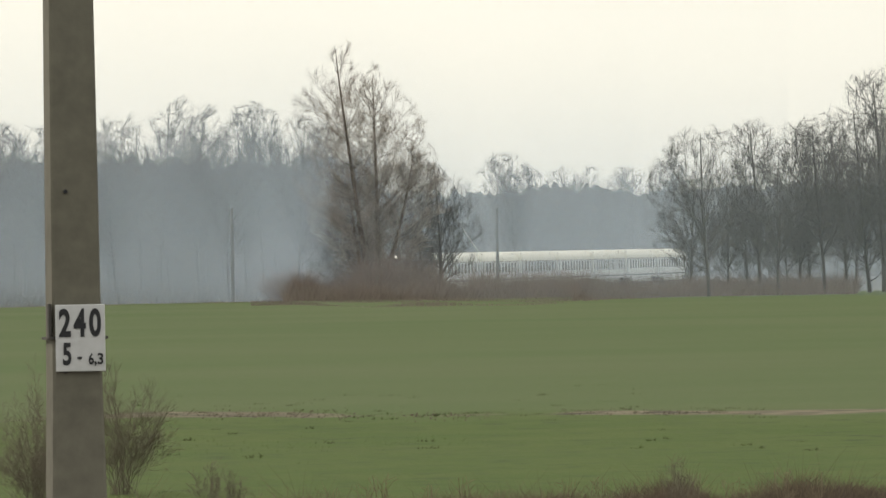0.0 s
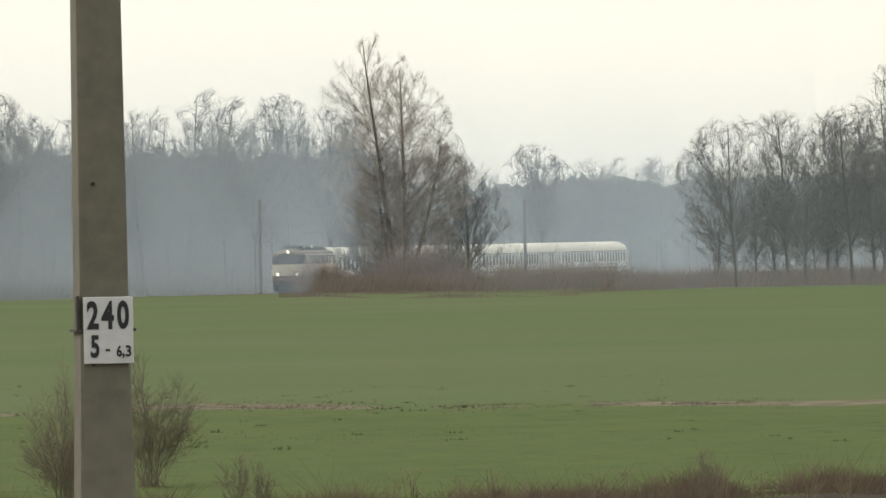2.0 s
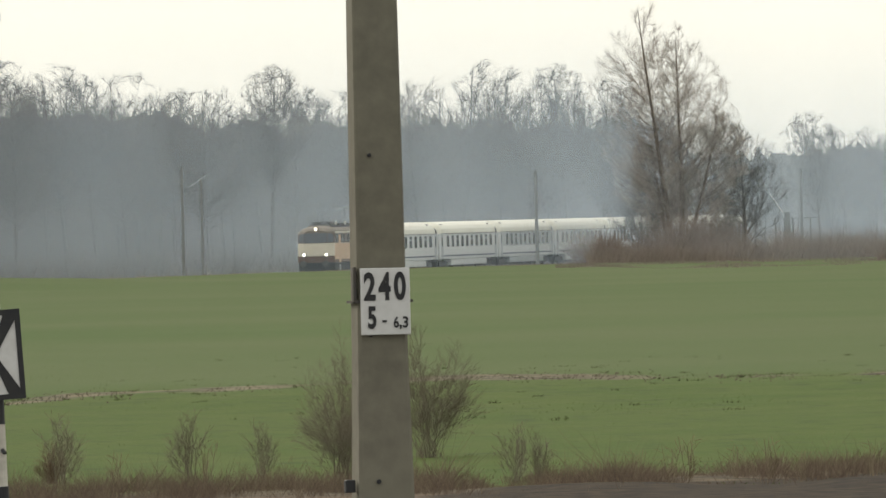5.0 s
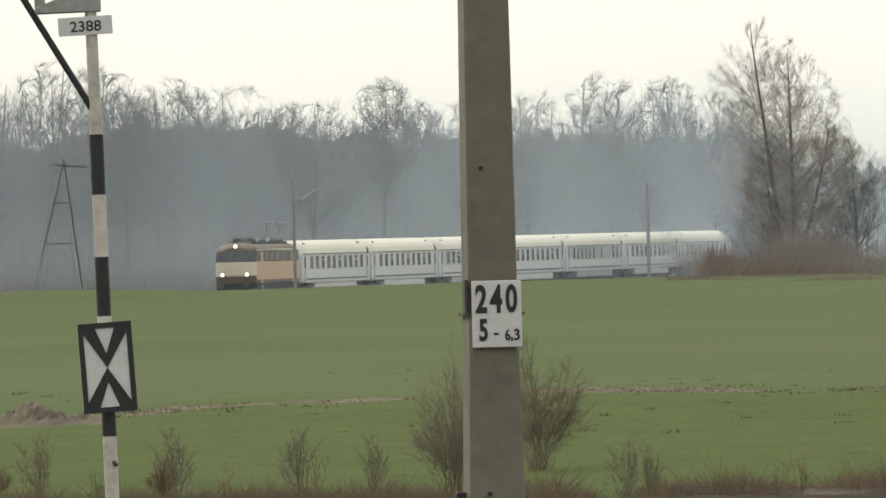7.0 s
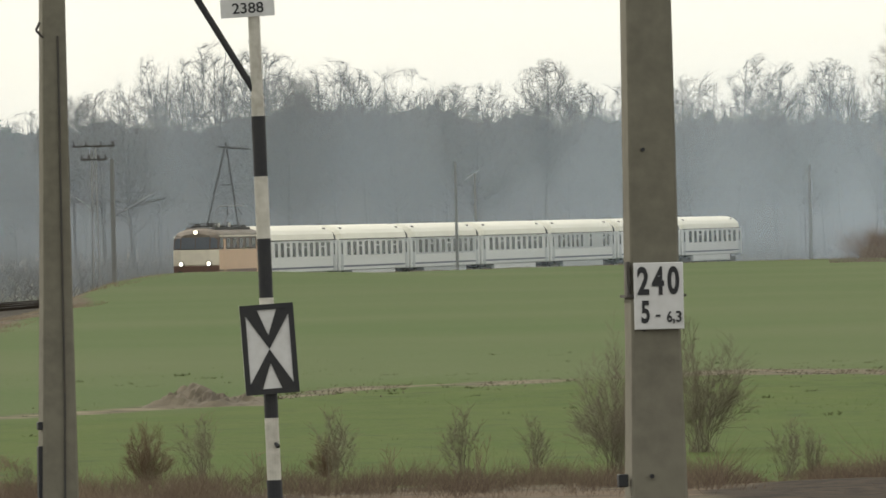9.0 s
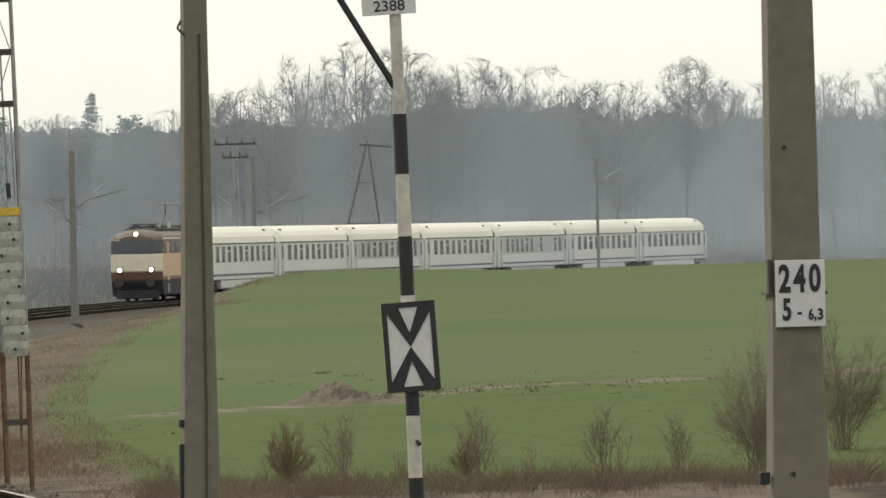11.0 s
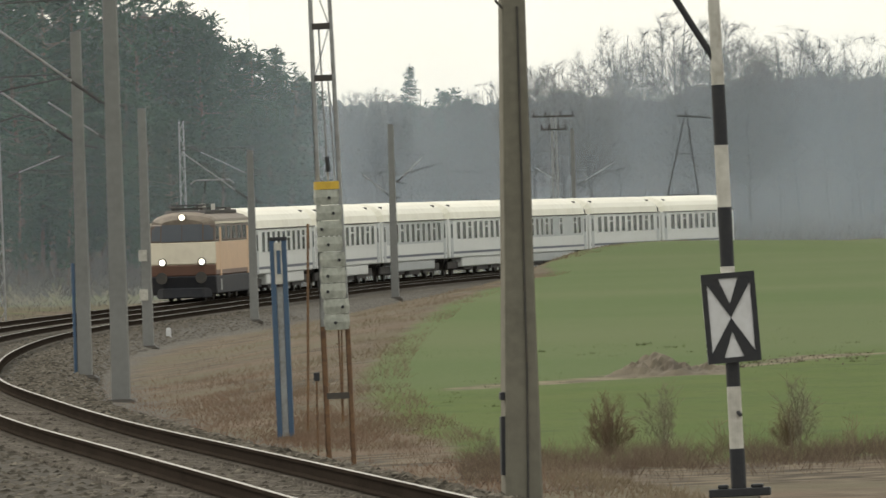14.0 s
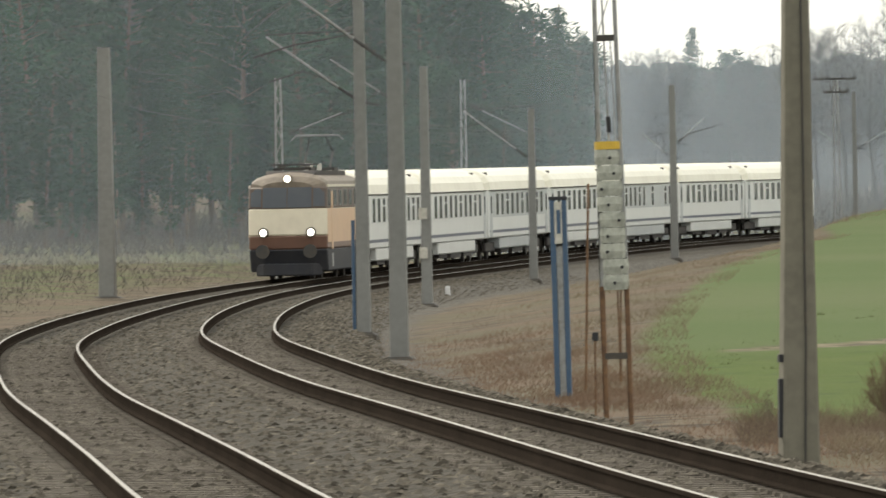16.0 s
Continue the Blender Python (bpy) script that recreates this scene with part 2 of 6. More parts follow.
# ---- lie of the land ----
def track_x(y):
    """The centre of the outer track, which the train uses, at a distance y."""
    q = (min(max(y, 50), 740) - 400) / 400
    x = (((((16.651 * q - 9.112) * q - 38.184) * q + 11.488) * q + 76.021) * q + 4.638) * q - 42.276
    x += sum(a * math.exp(-((y - c) / w) ** 2) for a, c, w in ((1.06, 380, 60), (1.01, 450, 70), (0.03, 540, 80), (-1.2, 650, 100), (-1.0, 780, 120), (-0.22, 920, 130), (-0.75, 1060, 140)))
    x += glide((40, 55, 70, 85, 100, 120, 145, 175, 210, 250, 300, 350), (0.66, 0.73, 0.80, 0.80, 0.62, 0.21, -0.16, -0.58, -0.46, -0.22, -0.08, 0), y)
    return x + 0.2138 * (y - 740) if y > 740 else x - 0.195 * (y - 50) if y < 50 else x


def glide(at, values, v):
    """A smooth curve through values at places, level beyond the ends."""
    if v <= at[0]:
        return values[0]
    if v >= at[-1]:
        return values[-1]
    k = max(i for i in range(len(at) - 1) if at[i] <= v)
    h = at[k + 1] - at[k]
    q = (v - at[k]) / h

    def slope(i):
        return 0.0 if i in (0, len(at) - 1) else (values[i + 1] - values[i - 1]) / (at[i + 1] - at[i - 1])
    a, b = values[k], values[k + 1]
    return a + (b - a) * q * q * (3 - 2 * q) + h * (slope(k) * q * (1 - q) ** 2 - slope(k + 1) * q * q * (1 - q))


GAP = 3.92      # between the two tracks' centres


def cant(y):
    """How much the outer rail of the curve lies above the inner one."""
    return glide((50, 120, 240, 400), (0.034, 0.045, 0.075, 0.03), y)


def outer_drop(y):
    """How much the outer track lies below the inner one."""
    return glide((230, 360), (0.088, 0.0), y)


def tilt(w, y):
    """The canted bed's height over the inner track's low rail, w metres to the right of that track's centre."""
    c, low = cant(y), -outer_drop(y)
    at = (-GAP - 2.2, -GAP - 1.4, -GAP + 1.4, -1.4, 1.4, 1.9)
    return float(np.interp(w, at, (low + c * 0.9, low + c * 1.43, low - c * 0.43, c * 1.43, -c * 0.43, -c * 0.3)))


def rail_z(y):
    q = (y - 335) / 40
    return glide((40, 90, 180, 280, 350), (-0.24, -0.237, -0.154, -0.055, 0), y) + 0.0078 * 40 * (math.log1p(math.exp(q)) if q < 30 else q) + 0.2 * math.exp(-((y - 480) / 110) ** 2)


def field_z(y):
    low = -0.9 + max(0.0, y - 132) * 0.00945
    high = 1.7 + 0.0025 * y
    k = 0.5
    return -k * math.log(math.exp(-low / k) + math.exp(-high / k)) if y < 3000 else high


def smooth(a, b, v):
    q = min(max((v - a) / (b - a), 0), 1)
    return q * q * (3 - 2 * q)


def field_edge(y):
    """How far to the right of the inner track the green field begins."""
    return 4.4 + 9.2 * smooth(60, 330, y) - 9.2 * smooth(370, 500, y)


def land(w, y):
    """Height at w metres to the right of the inner track's centre line, at a distance y."""
    z = rail_z(y)
    if w < -GAP - 1.8:
        v = -GAP - 1.8 - w
        return z - 0.26 + tilt(w, y) * (1 - smooth(0, 3, v)) - 0.5 * smooth(0, 1.6, v) + 0.4 * smooth(4, 16, v) + max(0.0, v - 12) * 0.008
    if w < 1.8:
        return z - 0.26 + tilt(w, y)
    bank = z - 0.26 - 0.5 * smooth(1.8, 3.4, w)
    rise = 0.55 * math.exp(-((y - 505) / 38) ** 2) * (1 - smooth(7, 22, w))
    return bank + (field_z(y) + rise - bank) * smooth(3.0, field_edge(y) + 1, w)


def inner_x(y):
    return track_x(y) + GAP


def ground_z(x, y):
    return land(x - inner_x(y), y)


def spot(bearing, y, sink=0.0):
    """The place on the ground in that bearing at a distance y."""
    x = y * math.tan(bearing * UNIT)
    return Vector((x, y, ground_z(x, y) - sink))


def height(drop, y):
    """The height at a distance y of what shows at that drop."""
    return EYE[2] + (LEVEL - drop) * UNIT * y


# ---- ground and tracks ----
def ground_material():
    m = bpy.data.materials.new("field_and_verge")
    m.use_nodes = True
    n, l = m.node_tree.nodes, m.node_tree.links
    b = n["Principled BSDF"]
    b.inputs["Roughness"].default_value, b.inputs["Specular IOR Level"].default_value = 0.95, 0.1
    at, zone = n.new("ShaderNodeNewGeometry"), n.new("ShaderNodeVertexColor")
    zone.layer_name = "zone"
    split = n.new("ShaderNodeSeparateColor")
    l.new(zone.outputs[0], split.inputs[0])

    def noise_at(scale, detail=4):
        t = n.new("ShaderNodeTexNoise")
        t.inputs["Scale"].default_value, t.inputs["Detail"].default_value = scale, detail
        l.new(at.outputs["Position"], t.inputs["Vector"])
        return t.outputs["Fac"]

    def ramp(value, lo, hi):
        r = n.new("ShaderNodeMapRange")
        r.inputs["From Min"].default_value, r.inputs["From Max"].default_value = lo, hi
        l.new(value, r.inputs["Value"])
        return r.outputs[0]

    def blend(fac, a, c):
        x = n.new("ShaderNodeMix")
        x.data_type = "RGBA"
        l.new(fac, x.inputs[0])
        for s, v in ((6, a), (7, c)):
            if isinstance(v, tuple):
                x.inputs[s].default_value = (*v, 1)
            else:
                l.new(v, x.inputs[s])
        return x.outputs[2]

    grass = blend(ramp(noise_at(0.03, 3), 0.25, 0.75), (0.064, 0.098, 0.030), (0.088, 0.110, 0.046))
    lush = blend(ramp(noise_at(0.25, 6), 0.25, 0.75), (0.052, 0.086, 0.015), (0.074, 0.100, 0.025))
    lush = blend(ramp(noise_at(1.3, 7), 0.52, 0.72), lush, (0.040, 0.062, 0.018))
    grass = blend(zone.outputs[1], grass, lush)
    grass = blend(ramp(noise_at(6.0, 6), 0.58, 0.85), grass, (0.115, 0.115, 0.06))
    dry = blend(ramp(noise_at(1.2), 0.4, 0.6), (0.042, 0.033, 0.024), (0.135, 0.110, 0.078))
    dry = blend(ramp(noise_at(0.22, 5), 0.46, 0.62), dry, (0.115, 0.085, 0.060))
    dry = blend(ramp(noise_at(0.09), 0.5, 0.62), dry, (0.096, 0.084, 0.055))
    stone = blend(ramp(noise_at(7), 0.35, 0.65), (0.030, 0.027, 0.022), (0.088, 0.079, 0.065))
    soil = blend(ramp(noise_at(1.5), 0.35, 0.65), (0.088, 0.072, 0.05), (0.19, 0.165, 0.115))
    soil = blend(ramp(noise_at(0.9, 6), 0.55, 0.66), soil, (0.05, 0.043, 0.036))
    north = n.new("ShaderNodeSeparateXYZ")
    l.new(at.outputs["Position"], north.inputs[0])
    soil = blend(ramp(north.outputs["Y"], 140, 132), soil, blend(ramp(noise_at(3, 6), 0.4, 0.7), (0.020, 0.016, 0.012), (0.060, 0.044, 0.030)))
    gravel = blend(ramp(noise_at(9, 6), 0.4, 0.6), (0.04, 0.037, 0.033), (0.135, 0.125, 0.11))
    rough_edge = n.new("ShaderNodeMath")
    rough_edge.operation = "MULTIPLY_ADD"
    rough_edge.inputs[1].default_value, rough_edge.inputs[2].default_value = 0.9, -0.45
    l.new(noise_at(0.35, 6), rough_edge.inputs[0])

    def mask(channel):
        a = n.new("ShaderNodeMath")
        l.new(split.outputs[channel], a.inputs[0])
        l.new(rough_edge.outputs[0], a.inputs[1])
        return ramp(a.outputs[0], 0.38, 0.62)

    col = blend(mask(0), dry, grass)
    col = blend(mask(2), col, soil)
    col = blend(mask(1), col, gravel)
    col = blend(ramp(split.outputs[1], 0.8, 0.95), col, stone)
    l.new(col, b.inputs["Base Color"])
    bu = n.new("ShaderNodeBump")
    bu.inputs["Strength"].default_value, bu.inputs["Distance"].default_value = 0.6, 0.05
    l.new(noise_at(5, 6), bu.inputs["Height"])
    l.new(bu.outputs[0], b.inputs["Normal"])
    return m


def strip_y(x):
    """The distance of the bare strip that crosses the field."""
    return glide((-14, -8.6, -6.5, 2.5, 8.6, 16), (171, 178, 189, 199, 194, 191), x) + 1.2 * math.sin(x * 0.7)


def near_bank(x):
    """The distance at which the dark ploughed earth before the field ends."""
    return 117.5 + 1.2 * min(max(x - 2.9, -3), 10)


def zone_at(w, y):
    """How much a place is field, ballast and bare soil."""
    ballast = 1.0 if -GAP - 2.6 < w < 2.0 else 0.75 * (1 - smooth(2.6, 6.0, w)) if w > 0 else 0.0
    edge = field_edge(y)
    x = w + inner_x(y)
    field = smooth(edge - 1.2, edge + 1.2, w) * smooth(112, 126, y + 1.2 * math.sin(x * 0.9) - 0.9 * smooth(-2, 4, x) * min(x, 5))
    if w < 0:
        field = 0.25 + 0.3 * (1 - smooth(90, 140, y)) + 0.2 * smooth(6, 12, -GAP - w)
    if y > 860:
        field *= 0.4
    line = strip_y(x)
    soil = math.exp(-((y - line) / 3.2) ** 2) * (0.74 + (0.08 if x < 1 else 0.25) * math.sin(x * 0.55) + 0.12 * math.sin(x * 1.7))
    soil = max(soil, 0.9 * math.exp(-((x - 3.4) / 2.0) ** 2 - ((y - 199) / 4) ** 2), 0.8 * math.exp(-((x + 9.3) / 1.3) ** 2 - ((y - 177) / 4) ** 2))
    soil = max(soil, 0.95 * smooth(-0.4, 2.0, x) * (1 - smooth(-2.5, 2.5, y - near_bank(x) + 2.2 * noise.noise((x * 0.9, y * 0.2, 7)))))
    return field, ballast, soil if w > edge + 1.5 else 0.0, 1 - smooth(-10, 8, y - line + 9 * noise.noise((x * 0.3, y * 0.05, 3)))


def build_ground():
    ys = [-60, -30, 0, 20, 35] + [45 + k * 2.2 for k in range(60)]
    while ys[-1] < 700:
        ys.append(ys[-1] * 1.012)
    while ys[-1] < 4500:
        ys.append(ys[-1] * 1.06)
    ws = [-2500, -900, -400, -200, -120, -80, -60, -45, -35, -28, -22, -18, -15, -12.5, -10.5, -9, -8, -7.2, -6.6, -6.1, -5.7, -5.3, -4.6, -3.2, -2.5, -2.0, -1.4, -0.7, 0, 0.7, 1.4, 1.7, 1.9, 2.5, 3.1, 3.7]
    while ws[-1] < 45:
        ws.append(ws[-1] + 0.8)
    while ws[-1] < 2600:
        ws.append(ws[-1] * 1.15)
    verts, faces, zones = [], [], []
    for y in ys:
        for w in ws:
            x = w + inner_x(min(y, 1300))
            far = smooth(500, 900, abs(w)) if y < 300 else 0
            z = land(w, y)
            if w > 4 or w < -8:
                z += 0.07 * noise.noise((x * 0.11, y * 0.05, 0)) + 0.015 * noise.noise((x * 0.6, y * 0.3, 5))
            if 100 < y < 135 and x > -3:
                z += 0.10 * noise.noise((x * 0.55, y * 0.3, 2)) * smooth(-3, 1, x) * (1 - smooth(0, 7, y - near_bank(x)))
            verts.append((x, y, z * (1 - far)))
            zones.append(zone_at(w, y))
    c = len(ws)
    for r in range(len(ys) - 1):
        for k in range(c - 1):
            a = r * c + k
            faces.append((a, a + 1, a + c + 1, a + c))
    me = mesh_of("ground", verts, faces, ground_material(), True)
    paint = me.color_attributes.new("zone", "FLOAT_COLOR", "POINT")
    paint.data.foreach_set("color", [v for f, b, s, a in zones for v in (f, b, s, a)])
    tagged(put("ground", me), "green winter field with brown grass verges and grey ballast bed", "ground", kind="structure")


build_ground()


def along(off, y):
    """A point off metres to the right of the outer track's centre, on the sleepers."""
    d = 0.5
    t = Vector((track_x(y + d) - track_x(y - d), 2 * d, 0)).normalized()
    return Vector((track_x(y) + off * t.y, y - off * t.x, rail_z(y) + tilt(off - GAP, y))), t


RAIL_YS = [20 + 2.5 * k for k in range(130)] + [345 + 8 * k for k in range(105)]


def rail(off, parent):
    foot = ((-0.07, -0.172), (0.07, -0.172), (0.07, -0.155), (0.012, -0.14), (0.012, -0.045), (0.036, -0.035), (0.036, -0.003))
    profile = foot + tuple((-x, z) for x, z in foot[::-1])[:-2]
    verts, faces, head_v, head_f = [], [], [], []
    n = len(profile)
    for k, y in enumerate(RAIL_YS):
        p, t = along(off, y)
        side = Vector((t.y, -t.x, 0))
        verts += [p + side * x + Vector((0, 0, z)) for x, z in profile]
        head_v += [p + side * x + Vector((0, 0, z)) for x, z in ((-0.024, -0.004), (-0.018, 0.001), (0.018, 0.001), (0.024, -0.004))]
        if k:
            a = (k - 1) * n
            faces += [(a + i, a + (i + 1) % n, a + n + (i + 1) % n, a + n + i) for i in range(n)]
            a = (k - 1) * 4
            head_f += [(a + i, a + i + 1, a + 5 + i, a + 4 + i) for i in range(3)]
    r = put("rail", mesh_of("rail", verts, faces, RAIL_SIDE), parent)
    put("rail_head", mesh_of("rail_head", head_v, head_f, RAIL_TOP), r, "polished steel running surface")


def sleeper_mesh():
    bm = boxes((-1.3, 1.3, -0.13, 0.13, -0.19, 0.0))
    for s in (-0.75, 0.75):
        bmesh.ops.create_cube(bm, size=1, matrix=Matrix.Translation((s, 0, 0.012)) @ Matrix.Diagonal((0.34, 0.18, 0.03, 1)))
    me = bpy.data.meshes.new("sleeper")
    bm.to_mesh(me)
    bm.free()
    me.materials.append(SLEEPER)
    return me


def build_tracks():
    me = sleeper_mesh()
    for off, label in ((0.0, "curved railway track with rusty rails on grey ballast"), (GAP, "curved railway track with rusty rails beside green field")):
        track = tagged(new("railway_track"), label, "railway track", "railway tracks", "structure")
        for s in (-0.75, 0.75):
            rail(off + s, track)
        y = 45.0
        for _ in range(240):
            p, t = along(off, y)
            put("sleeper", me, track, m=Matrix.Translation(p + Vector((0, 0, -0.212))) @ Matrix.Rotation(math.atan2(t.y, t.x) - math.pi / 2, 4, "Z") @ Matrix.Rotation(math.atan2(cant(y), 1.5), 4, "Y"))
            y += 0.6 * t.y


build_tracks()


def build_ballast():
    """Loose stones on the bed and its shoulders."""
    rng = random.Random(4)
    verts, faces = [], []
    for _ in range(46000):
        y = 50 + 330 * rng.random() ** 1.8
        w = rng.uniform(-GAP - 2.4, 3.0) if rng.random() < 0.8 else rng.uniform(1.2, 3.2)
        x = w + inner_x(y)
        near = min(abs(w + GAP * k + s) for k in (0, 1) for s in (-0.75, 0.75))
        if near < 0.12 or (near < 0.42 and rng.random() < 0.3):
            continue
        r = rng.uniform(0.03, 0.07)
        z = land(w, y) + rng.uniform(0.0, 0.075)
        a = len(verts)
        t = rng.uniform(0, 6.3)
        for k in range(4):
            q = r * rng.uniform(0.7, 1.3)
            verts.append((x + q * math.cos(t + k * 1.57), y + q * math.sin(t + k * 1.57), z))
        verts.append((x + rng.uniform(-0.4, 0.4) * r, y, z + r * rng.uniform(0.3, 0.65)))
        faces += [(a, a + 1, a + 4), (a + 1, a + 2, a + 4), (a + 2, a + 3, a + 4), (a + 3, a, a + 4)]
    tagged(put("ballast_stones", mesh_of("ballast_stones", verts, faces, STONE)), "grey-brown crushed ballast stones between the rails", "ballast", kind="stuff")


build_ballast()


# ---- train ----
def hull(name, sections, material, parent, label="", smooth_it=True):
    """A skin over like cross-sections, closed at both ends."""
    n = len(sections[0])
    verts = [p for s in sections for p in s]
    faces = [(k * n + i, k * n + (i + 1) % n, (k + 1) * n + (i + 1) % n, (k + 1) * n + i) for k in range(len(sections) - 1) for i in range(n)]
    faces += [tuple(range(n))[::-1], tuple(range((len(sections) - 1) * n, len(sections) * n))]
    me = mesh_of(name, verts, faces, material, False)
    bm = bmesh.new()
    bm.from_mesh(me)
    bmesh.ops.recalc_face_normals(bm, faces=bm.faces)
    bm.to_mesh(me)
    bm.free()
    return put(name, me, parent, label)


def arch(x, half, z0, z1, n=10):
    """Half an oval over the width, at x along the vehicle."""
    return [Vector((x, half * math.cos(math.pi * k / n), z0 + (z1 - z0) * math.sin(math.pi * k / n) ** 0.8)) for k in range(n + 1)]


def bogie(parent, x, radius=0.46, base=2.5):
    b = part("bogie", boxes((x - base / 2 - 0.6, x + base / 2 + 0.6, -1.1, -0.95, 0.35, 0.75), (x - base / 2 - 0.6, x + base / 2 + 0.6, 0.95, 1.1, 0.35, 0.75), (x - 0.3, x + 0.3, -1.0, 1.0, 0.4, 0.8)), UNDER, parent, bevel=0.04)
    for sx in (-base / 2, base / 2):
        part("wheelset", rods(((x + sx, -0.82, radius), (x + sx, -0.68, radius), radius), ((x + sx, 0.68, radius), (x + sx, 0.82, radius), radius), ((x + sx, -0.7, radius), (x + sx, 0.7, radius), 0.08), n=20), DARK_STEEL, b)


LONG = 24.5


def coach(kind):
    """A passenger coach, 24.5 m over its buffers, front at x = 0 and running towards +x."""
    c = new("railway_coach")
    x0, x1 = -LONG + 0.35, -0.35
    body = part("body", boxes((x0, x1, -1.41, 1.41, 0.95, 3.05)), COACH_WHITE, c, bevel=0.05)
    part("window_band", boxes((x0 + 1.6, x1 - 1.6, -1.418, 1.418, 1.86, 2.98)), COACH_GREY if kind else COACH_WHITE, body, "light grey window band" if kind else "")
    part("stripe", boxes((x0 + 0.4, x1 - 0.4, -1.422, 1.422, 1.18, 1.30)), NAVY, body, "thin dark blue stripe")
    part("skirt", boxes((x0 + 4.6, x1 - 4.6, -1.36, 1.36, 0.45, 0.95)), COACH_GREY if kind else COACH_WHITE, c, bevel=0.05)
    part("underframe_box", boxes((x0 + 5.2, x0 + 8.4, -1.25, 1.25, 0.28, 0.46), (x0 + 9.5, x0 + 13.5, -1.25, 1.25, 0.24, 0.46), (x0 + 15, x0 + 18, -1.25, 1.25, 0.3, 0.46)), UNDER, c)
    inset = [arch(x0 + 0.25, 1.1, 3.05, 3.75), arch(x0 + 0.9, 1.41, 3.05, 4.05), arch(x1 - 0.9, 1.41, 3.05, 4.05), arch(x1 - 0.25, 1.1, 3.05, 3.75)]
    roof = hull("roof", inset, COACH_ROOF, c, "pale cream domed roof")
    part("rain_gutter", boxes((x0 + 0.2, x1 - 0.2, -1.45, -1.40, 3.03, 3.08), (x0 + 0.2, x1 - 0.2, 1.40, 1.45, 3.03, 3.08)), UNDER, roof)
    for xv in (x0 + 2.4, x1 - 2.4):
        for yv in (-0.95, 0.95):
            part("roof_vent", boxes((xv - 0.2, xv + 0.2, yv - 0.12, yv + 0.12, 3.55, 3.86)), UNDER, roof, bevel=0.03)
    for xe, xf in ((x0 + 0.1, x0 + 0.3), (x1 - 0.3, x1 - 0.1)):
        hull("roof_end", [arch(xe, 1.14, 3.03, 3.80), arch(xf, 1.14, 3.03, 3.80)], UNDER, roof, "dark rounded roof end")
    count = 10 if kind != 2 else 12
    pitch = (LONG - 5.0) / count
    for side in (-1, 1):
        for k in range(count):
            if kind == 2 and k in (2, 3, 5):
                continue
            xm = x0 + 2.1 + pitch * (k + 0.5)
            half = pitch * 0.31
            w = part("window", boxes((xm - half, xm + half, side * 1.40, side * 1.430, 1.98, 2.90)) if side > 0 else boxes((xm - half, xm + half, -1.430, -1.40, 1.98, 2.90)), GLASS, body)
            for s in (-1, 1):
                part("window_frame", boxes((xm + s * half - 0.05, xm + s * half + 0.05, min(side * 1.415, side * 1.445), max(side * 1.415, side * 1.445), 1.93, 2.95)), COACH_WHITE, w)
            if k % 3 == 1:
                part("vent_flap", boxes((xm - half, xm + half, min(side * 1.42, side * 1.44), max(side * 1.42, side * 1.44), 2.58, 2.64)), COACH_WHITE, w)
        for xd in (x0 + 0.95, x1 - 0.95):
            d = part("door", boxes((xd - 0.42, xd + 0.42, min(side * 1.39, side * 1.424), max(side * 1.39, side * 1.424), 1.0, 2.98)), COACH_GREY, body)
            part("door_window", boxes((xd - 0.2, xd + 0.2, min(side * 1.41, side * 1.434), max(side * 1.41, side * 1.434), 2.05, 2.8)), GLASS, d)
    for xe in (x0 - 0.3, x1 + 0.02):
        part("gangway", boxes((xe, xe + 0.28, -0.7, 0.7, 0.95, 3.2)), DARK_STEEL, c, bevel=0.05)
    for x in (x0 + 3.0, x1 - 3.0):
        bogie(c, x)
    for xe, s in ((x0, -1), (x1, 1)):
        for yb in (-0.88, 0.88):
            part("buffer", rods(((xe, yb, 1.05), (xe + s * 0.3, yb, 1.05), 0.09), ((xe + s * 0.3, yb, 1.05), (xe + s * 0.34, yb, 1.05), 0.24), n=10), DARK_STEEL, c)
    return c


LOCO = 16.7


